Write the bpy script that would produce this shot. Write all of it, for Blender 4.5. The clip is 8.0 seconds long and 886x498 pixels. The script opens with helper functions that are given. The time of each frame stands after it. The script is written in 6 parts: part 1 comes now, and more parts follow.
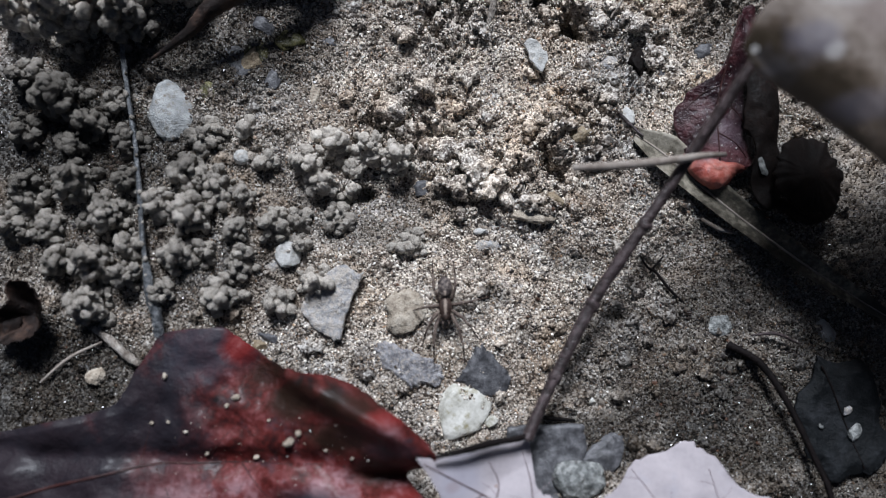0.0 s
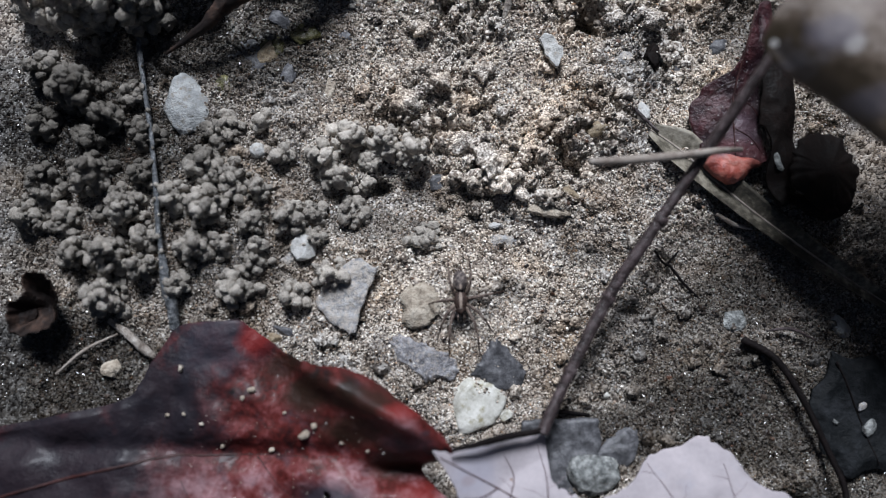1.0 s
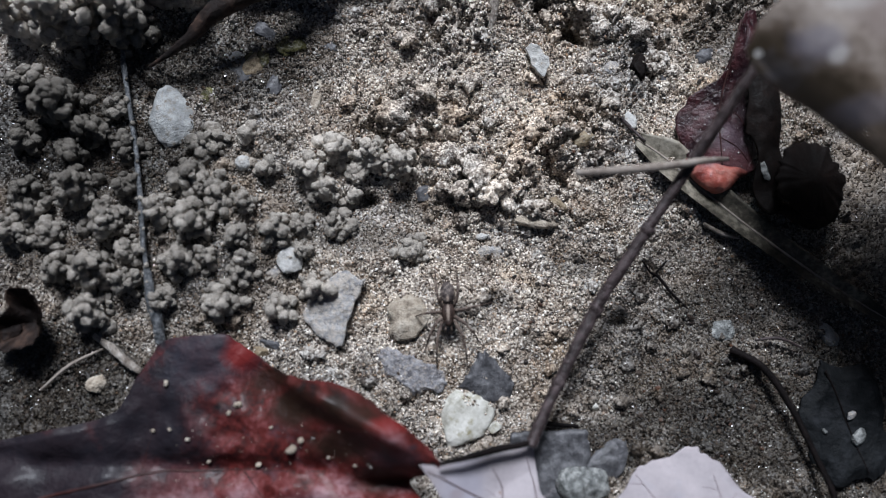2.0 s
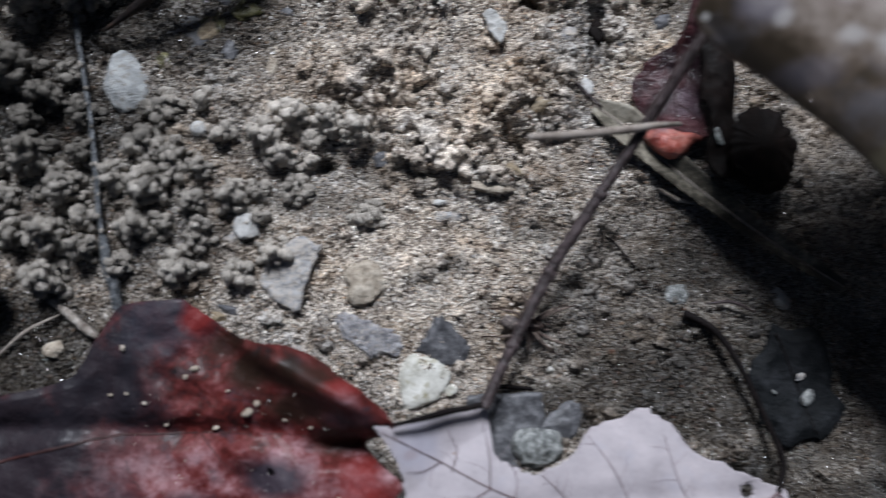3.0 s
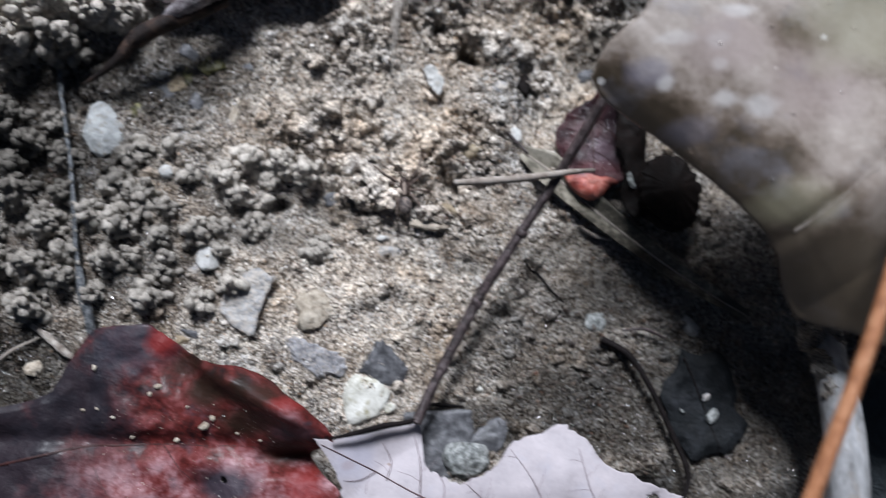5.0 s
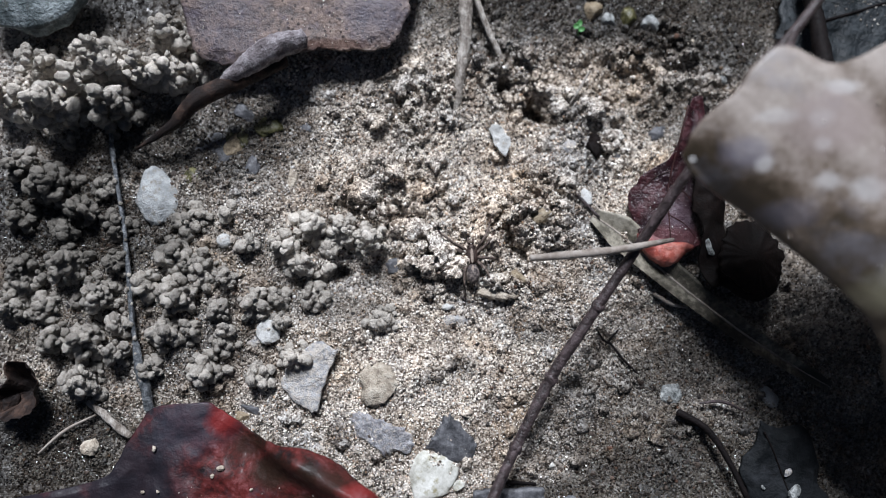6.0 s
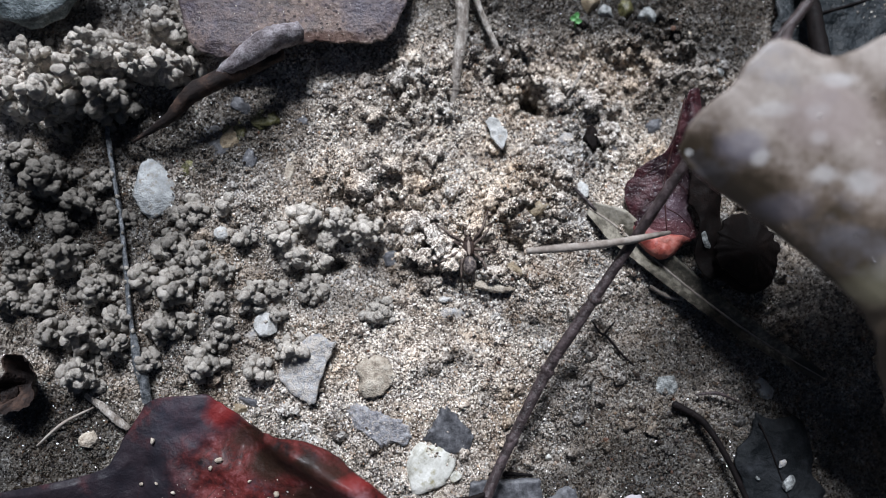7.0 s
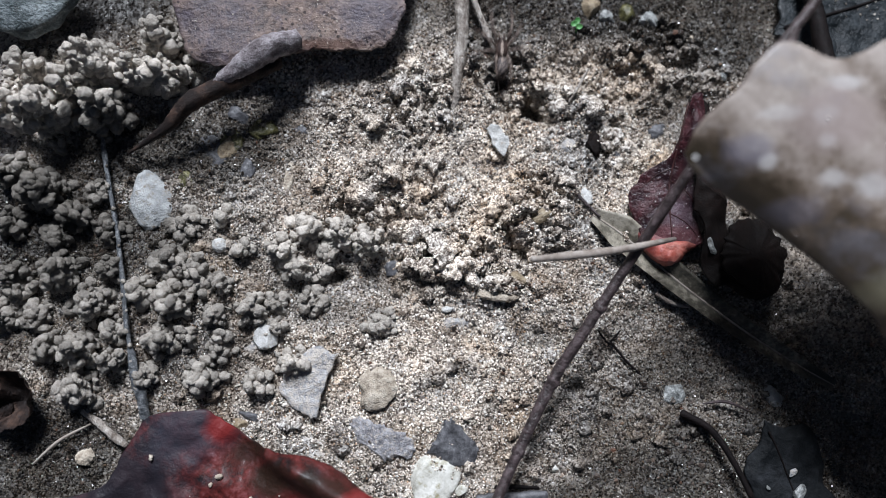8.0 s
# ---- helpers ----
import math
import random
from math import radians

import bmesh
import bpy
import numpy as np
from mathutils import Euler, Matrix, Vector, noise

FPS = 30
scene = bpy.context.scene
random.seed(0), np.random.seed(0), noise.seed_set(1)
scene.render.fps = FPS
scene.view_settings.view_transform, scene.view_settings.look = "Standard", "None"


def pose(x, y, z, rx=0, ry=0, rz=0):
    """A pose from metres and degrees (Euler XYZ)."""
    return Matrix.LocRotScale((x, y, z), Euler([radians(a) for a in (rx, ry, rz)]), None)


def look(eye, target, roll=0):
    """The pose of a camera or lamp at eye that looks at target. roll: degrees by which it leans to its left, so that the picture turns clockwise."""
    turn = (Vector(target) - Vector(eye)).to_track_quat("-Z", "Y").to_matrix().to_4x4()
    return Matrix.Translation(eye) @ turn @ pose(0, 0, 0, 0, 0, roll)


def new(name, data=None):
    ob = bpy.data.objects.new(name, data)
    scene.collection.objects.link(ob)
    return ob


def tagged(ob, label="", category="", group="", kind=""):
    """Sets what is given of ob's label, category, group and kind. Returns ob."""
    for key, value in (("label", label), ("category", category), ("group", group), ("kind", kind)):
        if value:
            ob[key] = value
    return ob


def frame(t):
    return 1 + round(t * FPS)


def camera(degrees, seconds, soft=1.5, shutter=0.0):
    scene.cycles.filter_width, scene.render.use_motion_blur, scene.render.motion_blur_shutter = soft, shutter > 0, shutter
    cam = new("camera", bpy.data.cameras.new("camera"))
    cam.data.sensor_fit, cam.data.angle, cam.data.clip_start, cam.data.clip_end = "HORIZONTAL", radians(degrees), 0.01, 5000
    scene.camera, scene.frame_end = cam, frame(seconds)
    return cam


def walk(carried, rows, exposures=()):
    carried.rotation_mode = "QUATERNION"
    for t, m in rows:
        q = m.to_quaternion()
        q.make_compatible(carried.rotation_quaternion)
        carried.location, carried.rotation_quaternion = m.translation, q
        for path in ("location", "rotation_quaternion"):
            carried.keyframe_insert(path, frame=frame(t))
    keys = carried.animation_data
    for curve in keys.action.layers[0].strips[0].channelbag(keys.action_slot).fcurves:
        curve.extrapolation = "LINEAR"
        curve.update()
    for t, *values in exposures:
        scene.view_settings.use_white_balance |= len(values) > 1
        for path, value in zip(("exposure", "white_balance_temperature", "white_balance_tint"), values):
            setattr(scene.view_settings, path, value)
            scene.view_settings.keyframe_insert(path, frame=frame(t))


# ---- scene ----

MM = 0.001  # the plan below is written in millimetres

# ---- camera and its way ----
cam = camera(62.0, 8.0, soft=0.65, shutter=0.5)
cam.data.dof.use_dof = True
cam.data.dof.focus_distance = 0.0862
cam.data.dof.aperture_fstop = 10
PATH = [
    (0, 0.00, 0.00, 83.29, 6.30, -1.03, -0.06),
    (0.2, -0.12, -0.04, 83.65, 6.44, -0.88, -0.14),
    (0.5, -0.29, -0.89, 83.71, 6.47, -0.71, 0.02),
    (0.8, -1.66, -0.71, 83.27, 6.41, -0.77, 0.12),
    (1, -1.56, -0.72, 83.26, 6.32, -0.96, 0.21),
    (1.2, -0.92, 0.02, 83.07, 6.64, -1.15, -0.06),
    (1.5, -0.69, -0.48, 82.72, 6.89, -1.45, -0.23),
    (1.7, -0.67, 0.09, 83.04, 6.81, -1.39, -0.29),
    (2.8, -0.47, -0.69, 82.90, 5.57, -1.14, -0.14),
    (3, 2.94, -1.25, 83.50, 4.89, -2.13, -0.48),
    (3.2, 5.85, -1.19, 85.90, 5.47, -2.40, -0.72),
    (3.5, 8.58, -4.39, 89.01, 5.75, -2.56, -0.58),
    (3.8, 12.60, -4.99, 90.90, 5.74, -2.50, -1.00),
    (4, 14.16, -5.97, 93.03, 5.69, -2.43, -0.86),
    (4.2, 15.14, -7.47, 94.53, 5.42, -2.25, -0.82),
    (4.5, 17.27, -7.81, 92.41, 5.21, -2.13, -0.65),
    (4.7, 16.20, -5.16, 92.79, 5.52, -2.31, -0.71),
    (4.8, 14.62, -2.98, 93.01, 5.95, -2.19, -0.56),
    (5, 10.46, -0.57, 93.40, 6.35, -1.84, -0.17),
    (5.1, 8.91, 0.82, 93.05, 6.30, -1.44, -0.08),
    (5.2, 7.74, 2.81, 92.81, 6.34, -1.18, -0.03),
    (6.3, 2.67, 10.13, 89.98, 4.41, -1.42, -0.53),
    (6.5, 2.95, 10.35, 90.50, 3.81, -0.89, -0.51),
    (6.8, 2.96, 9.78, 90.56, 4.28, -1.31, -0.50),
    (7, 3.05, 10.05, 90.60, 4.67, -1.55, -0.49),
    (7.2, 2.98, 9.98, 91.20, 5.09, -1.56, -0.56),
    (7.5, 3.04, 9.81, 90.72, 5.64, -1.59, -0.78),
    (7.8, 2.76, 10.11, 89.45, 5.46, -1.69, -0.93),
    (8, 2.38, 10.21, 89.20, 5.38, -1.78, -1.16),
]
walk(cam, [(t, pose(x * MM, y * MM, z * MM, rx, ry, rz)) for t, x, y, z, rx, ry, rz in PATH],
     exposures=[(t, e, 5770, 10) for t, e in ((0.0, -0.39), (1.5, -0.43), (3.0, -0.48), (3.5, -0.4), (4.0, -0.08), (4.5, -0.06), (5.0, -0.05), (6.5, -0.13), (8.0, -0.09))])

# ---- sky and sun: open shade under a bright overcast sky ----
world = bpy.data.worlds.new("sky")
scene.world = world
world.use_nodes = True
sky = world.node_tree.nodes.new("ShaderNodeTexSky")
sky.sky_type = "NISHITA"
sky.sun_disc = False
sky.sun_elevation = radians(45)
sky.sun_rotation = radians(-5)
sky.air_density, sky.dust_density, sky.ozone_density = 1.0, 3.0, 1.0
back = world.node_tree.nodes["Background"]
back.inputs["Strength"].default_value = 0.017
world.node_tree.links.new(sky.outputs["Color"], back.inputs["Color"])
sun = new("sun", bpy.data.lights.new("sun", "SUN"))
sun.data.energy, sun.data.angle, sun.data.color = 5.8, radians(17), (1.0, 0.98, 0.96)
sun.matrix_world = look((-0.08, 0.92, 1.0), (0, 0, 0))


# ---- materials ----
def nodes_of(name):
    m = bpy.data.materials.new(name)
    m.use_nodes = True
    return m, m.node_tree.nodes, m.node_tree.links


def ramp_node(nodes, stops):
    r = nodes.new("ShaderNodeValToRGB")
    e = r.color_ramp.elements
    while len(e) < len(stops):
        e.new(0.5)
    for el, (p, c) in zip(e, stops):
        el.position, el.color = p, (*c, 1)
    return r


def noise_node(nodes, links, vec, size_mm, detail=4.0, rough=0.6):
    n = nodes.new("ShaderNodeTexNoise")
    n.inputs["Scale"].default_value = 1.0 / (size_mm * MM)
    n.inputs["Detail"].default_value, n.inputs["Roughness"].default_value = detail, rough
    links.new(vec, n.inputs["Vector"])
    return n


def math_node(nodes, links, op, a, b=None, c=None, clamp=False):
    n = nodes.new("ShaderNodeMath")
    n.operation, n.use_clamp = op, clamp
    for i, v in enumerate((a, b, c)):
        if v is None:
            continue
        if isinstance(v, (int, float)):
            n.inputs[i].default_value = v
        else:
            links.new(v, n.inputs[i])
    return n.outputs[0]


def mix_node(nodes, links, fac, a, b, kind="MIX"):
    n = nodes.new("ShaderNodeMix")
    n.data_type, n.blend_type = "RGBA", kind
    for sock, v in ((n.inputs[0], fac), (n.inputs[6], a), (n.inputs[7], b)):
        if isinstance(v, (int, float)):
            sock.default_value = v
        elif isinstance(v, tuple):
            sock.default_value = (*v, 1)
        else:
            links.new(v, sock)
    return n.outputs[2]


def coords(nodes, links, per_object=True):
    tc = nodes.new("ShaderNodeTexCoord")
    if not per_object:
        return nodes.new("ShaderNodeNewGeometry").outputs["Position"]
    info = nodes.new("ShaderNodeObjectInfo")
    add = nodes.new("ShaderNodeVectorMath")
    add.operation = "MULTIPLY_ADD"
    comb = nodes.new("ShaderNodeCombineXYZ")
    for i in range(3):
        links.new(info.outputs["Random"], comb.inputs[i])
    links.new(comb.outputs[0], add.inputs[0])
    add.inputs[1].default_value = (0.31, 0.17, 0.23)
    links.new(tc.outputs["Object"], add.inputs[2])
    return add.outputs[0]


def earth(stops, k=0.6):
    """Less saturated earth colours."""
    out = []
    for p, (r, g, b) in stops:
        y = 0.3 * r + 0.6 * g + 0.1 * b
        out.append((p, (y + (r - y) * k, y + (g - y) * k, y + (b - y) * k)))
    return out


def surface(name, stops, patch=3.0, grain=0.25, rough=(0.6, 0.9), bump=0.12, spec=0.4, stretch=None,
            dirt=None, dirt_amount=0.5, random_tint=0.0, coat=0.0, patch_detail=5.0, wet=False):
    """Two scales of colour, two scales of relief. Sizes and relief in millimetres."""
    m, N, L = nodes_of(name)
    b = N["Principled BSDF"]
    v = coords(N, L)
    if stretch:
        sc = N.new("ShaderNodeVectorMath")
        sc.operation = "MULTIPLY"
        sc.inputs[1].default_value = stretch
        L.new(v, sc.inputs[0])
        v = sc.outputs[0]
    n1 = noise_node(N, L, v, patch, patch_detail)
    n2 = noise_node(N, L, v, grain, 3.0)
    fac = math_node(N, L, "MULTIPLY_ADD", n2.outputs[0], 0.35, math_node(N, L, "SUBTRACT", n1.outputs[0], 0.17))
    r = ramp_node(N, stops)
    L.new(fac, r.inputs[0])
    col = r.outputs[0]
    if dirt:
        n3 = noise_node(N, L, v, patch * 0.6, 6.0, 0.7)
        up = math_node(N, L, "MULTIPLY", math_node(N, L, "SUBTRACT", n3.outputs[0], 1.0 - dirt_amount), 7.0, clamp=True)
        col = mix_node(N, L, up, col, dirt)
    if random_tint:
        info = N.new("ShaderNodeObjectInfo")
        h = N.new("ShaderNodeHueSaturation")
        L.new(math_node(N, L, "MULTIPLY_ADD", info.outputs["Random"], random_tint * 2, 1 - random_tint), h.inputs["Value"])
        L.new(col, h.inputs["Color"])
        col = h.outputs[0]
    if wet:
        # damp clay, and painted shade on the clumps, darkened through one mask
        w = damp_shade_mask(N, L, coords(N, L, False))
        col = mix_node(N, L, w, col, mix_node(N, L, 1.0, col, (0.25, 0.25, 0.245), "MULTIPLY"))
    L.new(col, b.inputs["Base Color"])
    rr = N.new("ShaderNodeMapRange")
    rr.inputs[1].default_value, rr.inputs[2].default_value = 0.35, 0.65
    rr.inputs[3].default_value, rr.inputs[4].default_value = rough
    L.new(n2.outputs[0], rr.inputs[0])
    L.new(rr.outputs[0], b.inputs["Roughness"])
    b.inputs["Specular IOR Level"].default_value = spec
    b.inputs["Coat Weight"].default_value = coat
    b.inputs["Coat Roughness"].default_value = 0.25
    hgt = math_node(N, L, "MULTIPLY_ADD", n2.outputs[0], 0.5, n1.outputs[0])
    bp = N.new("ShaderNodeBump")
    bp.inputs["Strength"].default_value, bp.inputs["Distance"].default_value = 1.0, bump * MM
    L.new(hgt, bp.inputs["Height"])
    L.new(bp.outputs[0], b.inputs["Normal"])
    return m


# damp soil, and shade painted by leaves, casts and holes: centre, half sizes (mm), strength
DAMP_SHADE = [(37, -10, 20, 9, 0.96), (-21, 31.5, 9, 6, 0.9), (31, 50, 30, 7, 0.95), (-45, -6, 20, 9, 0.97), (46, 8, 13, 14, 0.7),
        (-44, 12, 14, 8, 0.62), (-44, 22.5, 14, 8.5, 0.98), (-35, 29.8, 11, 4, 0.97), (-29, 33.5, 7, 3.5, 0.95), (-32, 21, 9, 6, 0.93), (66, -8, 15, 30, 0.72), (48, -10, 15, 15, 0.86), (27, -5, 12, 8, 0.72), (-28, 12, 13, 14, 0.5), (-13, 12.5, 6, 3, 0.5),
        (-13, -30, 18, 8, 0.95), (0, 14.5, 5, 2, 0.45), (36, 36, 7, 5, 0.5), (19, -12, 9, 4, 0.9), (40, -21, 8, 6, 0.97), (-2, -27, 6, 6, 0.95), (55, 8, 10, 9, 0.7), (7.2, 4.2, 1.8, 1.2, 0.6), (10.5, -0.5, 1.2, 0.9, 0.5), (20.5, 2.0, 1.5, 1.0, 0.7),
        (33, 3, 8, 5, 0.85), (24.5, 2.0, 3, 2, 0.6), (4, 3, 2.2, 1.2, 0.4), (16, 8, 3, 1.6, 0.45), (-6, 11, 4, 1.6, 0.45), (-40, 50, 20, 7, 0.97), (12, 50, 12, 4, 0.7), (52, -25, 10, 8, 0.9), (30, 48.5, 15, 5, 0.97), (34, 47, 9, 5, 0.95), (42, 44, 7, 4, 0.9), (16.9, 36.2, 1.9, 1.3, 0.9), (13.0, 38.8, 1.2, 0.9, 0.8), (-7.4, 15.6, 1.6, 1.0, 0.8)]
# dry crusted patches, paler than the rest
DRY = [(-4.5, 25.2, 1.8, 1.7, 0.9), (1.6, 21.0, 1.6, 1.9, 0.9), (6, 21, 12, 9, 0.75), (3, 5, 10, 7, 0.55), (11, 33, 9, 4.5, 0.7), (-7, 29, 4, 4, 0.6), (27.5, 23, 3, 5, 0.8), (24, 39, 8, 4, 0.55), (30, 30, 4, 5, 0.6), (14, 6, 6, 4, 0.5), (-6, 1, 6, 4, 0.5), (5, 40, 5, 4, 0.5)]


def spot_mask(N, L, pos, spots, wobble=7.0):
    wob = noise_node(N, L, pos, wobble, 5.0, 0.65).outputs[0]
    out = None
    for cx, cy, rx, ry, s in spots:
        sub = N.new("ShaderNodeVectorMath")
        sub.operation = "MULTIPLY_ADD"
        L.new(pos, sub.inputs[0])
        sub.inputs[1].default_value = (1 / (rx * MM), 1 / (ry * MM), 0)
        sub.inputs[2].default_value = (-cx / rx, -cy / ry, 0)
        ln = N.new("ShaderNodeVectorMath")
        ln.operation = "LENGTH"
        L.new(sub.outputs[0], ln.inputs[0])
        d = math_node(N, L, "MULTIPLY_ADD", wob, 1.4, math_node(N, L, "SUBTRACT", ln.outputs["Value"], 0.7))
        w = math_node(N, L, "MULTIPLY", math_node(N, L, "SUBTRACT", 1.35, d), s * 1.3)
        w = math_node(N, L, "MINIMUM", math_node(N, L, "MAXIMUM", w, 0.0), s)
        out = w if out is None else math_node(N, L, "MAXIMUM", out, w)
    return out


def damp_shade_mask(N, L, pos):
    return spot_mask(N, L, pos, DAMP_SHADE)


def dried(N, L, pos, col, gain=1.5):
    return mix_node(N, L, spot_mask(N, L, pos, DRY, 4.0), col, mix_node(N, L, 1.0, col, (gain, gain * 0.99, gain * 0.97), "MULTIPLY"))


def soil_material(name, tone=1.0, grain_mm=0.2):
    """Packed sand: each small cell has its own tone, gloss and facing, so that single grains glint."""
    m, N, L = nodes_of(name)
    b = N["Principled BSDF"]
    geo = N.new("ShaderNodeNewGeometry")
    pos = geo.outputs["Position"]
    vor = N.new("ShaderNodeTexVoronoi")
    vor.inputs["Scale"].default_value = 1 / (grain_mm * MM)
    L.new(pos, vor.inputs["Vector"])
    sep = N.new("ShaderNodeSeparateColor")
    L.new(vor.outputs["Color"], sep.inputs[0])
    big = noise_node(N, L, pos, 5.0, 6.0, 0.65)
    mid = noise_node(N, L, pos, 1.1, 4.0)
    f = math_node(N, L, "MULTIPLY_ADD", sep.outputs[0], 0.72, math_node(N, L, "MULTIPLY_ADD", big.outputs[0], 1.15, -0.52))
    r = ramp_node(N, earth([(0.0, (0.045, 0.031, 0.023)), (0.22, (0.13, 0.1, 0.076)), (0.42, (0.3, 0.255, 0.207)), (0.7, (0.52, 0.46, 0.39)), (1.0, (0.74, 0.69, 0.62))], 0.9))
    L.new(f, r.inputs[0])
    hue = noise_node(N, L, pos, 9.0, 3.0)
    warm = ramp_node(N, [(0.38, (0.86, 0.92, 1.0)), (0.5, (1, 1, 1)), (0.68, (1.0, 0.88, 0.74))])
    L.new(hue.outputs[0], warm.inputs[0])
    col = mix_node(N, L, 1.0, r.outputs[0], warm.outputs[0], "MULTIPLY")
    if tone != 1.0:
        col = mix_node(N, L, 1.0, col, (tone, tone, tone), "MULTIPLY")
    col = dried(N, L, pos, col, 1.75)
    wet = damp_shade_mask(N, L, pos)
    # damp and painted shade both darken the soil colour
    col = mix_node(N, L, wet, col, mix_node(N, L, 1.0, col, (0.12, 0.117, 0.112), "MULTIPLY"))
    L.new(col, b.inputs["Base Color"])
    ro = math_node(N, L, "MULTIPLY_ADD", sep.outputs[1], 0.75, math_node(N, L, "MULTIPLY_ADD", wet, -0.1, 0.14), clamp=True)
    L.new(ro, b.inputs["Roughness"])
    b.inputs["Specular IOR Level"].default_value = 0.7
    tilt = N.new("ShaderNodeVectorMath")
    tilt.operation = "MULTIPLY_ADD"
    L.new(vor.outputs["Color"], tilt.inputs[0])
    tilt.inputs[1].default_value = (1.1, 1.1, 0.6)
    shift = N.new("ShaderNodeVectorMath")
    shift.inputs[1].default_value = (-0.55, -0.55, -0.3)
    L.new(geo.outputs["Normal"], shift.inputs[0])
    L.new(shift.outputs[0], tilt.inputs[2])
    face = N.new("ShaderNodeVectorMath")
    face.operation = "NORMALIZE"
    L.new(tilt.outputs[0], face.inputs[0])
    h = math_node(N, L, "MULTIPLY_ADD", vor.outputs["Distance"], -0.6, mid.outputs[0])
    bp = N.new("ShaderNodeBump")
    bp.inputs["Strength"].default_value, bp.inputs["Distance"].default_value = 1.0, 0.16 * MM
    L.new(h, bp.inputs["Height"])
    L.new(face.outputs[0], bp.inputs["Normal"])
    L.new(bp.outputs[0], b.inputs["Normal"])
    return m


def island_material(name, stops, rough, bump_mm, size_mm, spec=0.5, wet=True):
    """Loose grains and crumbs: a colour and a gloss for each single one."""
    m, N, L = nodes_of(name)
    b = N["Principled BSDF"]
    geo = N.new("ShaderNodeNewGeometry")
    pos = geo.outputs["Position"]
    rnd = geo.outputs["Random Per Island"]
    r = ramp_node(N, stops)
    r.color_ramp.interpolation = "LINEAR"
    L.new(rnd, r.inputs[0])
    n = noise_node(N, L, pos, size_mm, 4.0)
    v = ramp_node(N, [(0.3, (0.6, 0.58, 0.55)), (0.7, (1.25, 1.25, 1.25))])
    L.new(n.outputs[0], v.inputs[0])
    col = mix_node(N, L, 1.0, r.outputs[0], v.outputs[0], "MULTIPLY")
    stain = noise_node(N, L, pos, 2.6, 5.0, 0.62)
    tone = ramp_node(N, [(0.34, (0.5, 0.43, 0.37)), (0.42, (0.88, 0.83, 0.78)), (0.5, (1.1, 1.09, 1.08)), (0.66, (1.25, 1.23, 1.2))])
    L.new(stain.outputs[0], tone.inputs[0])
    col = mix_node(N, L, 1.0, col, tone.outputs[0], "MULTIPLY")
    if wet:
        col = dried(N, L, pos, col, 1.35)
        # grains darken along with the soil, for damp and for painted shade
        w = damp_shade_mask(N, L, pos)
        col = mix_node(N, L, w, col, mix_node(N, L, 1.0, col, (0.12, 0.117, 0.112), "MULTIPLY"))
    L.new(col, b.inputs["Base Color"])
    odd = math_node(N, L, "FRACT", math_node(N, L, "MULTIPLY", rnd, 37.0))
    ro = math_node(N, L, "MULTIPLY_ADD", odd, rough[1] - rough[0], rough[0])
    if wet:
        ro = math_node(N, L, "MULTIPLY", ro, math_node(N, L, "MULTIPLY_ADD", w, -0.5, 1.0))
    L.new(ro, b.inputs["Roughness"])
    b.inputs["Specular IOR Level"].default_value = spec
    bp = N.new("ShaderNodeBump")
    bp.inputs["Distance"].default_value = bump_mm * MM
    L.new(n.outputs[0], bp.inputs["Height"])
    L.new(bp.outputs[0], b.inputs["Normal"])
    return m


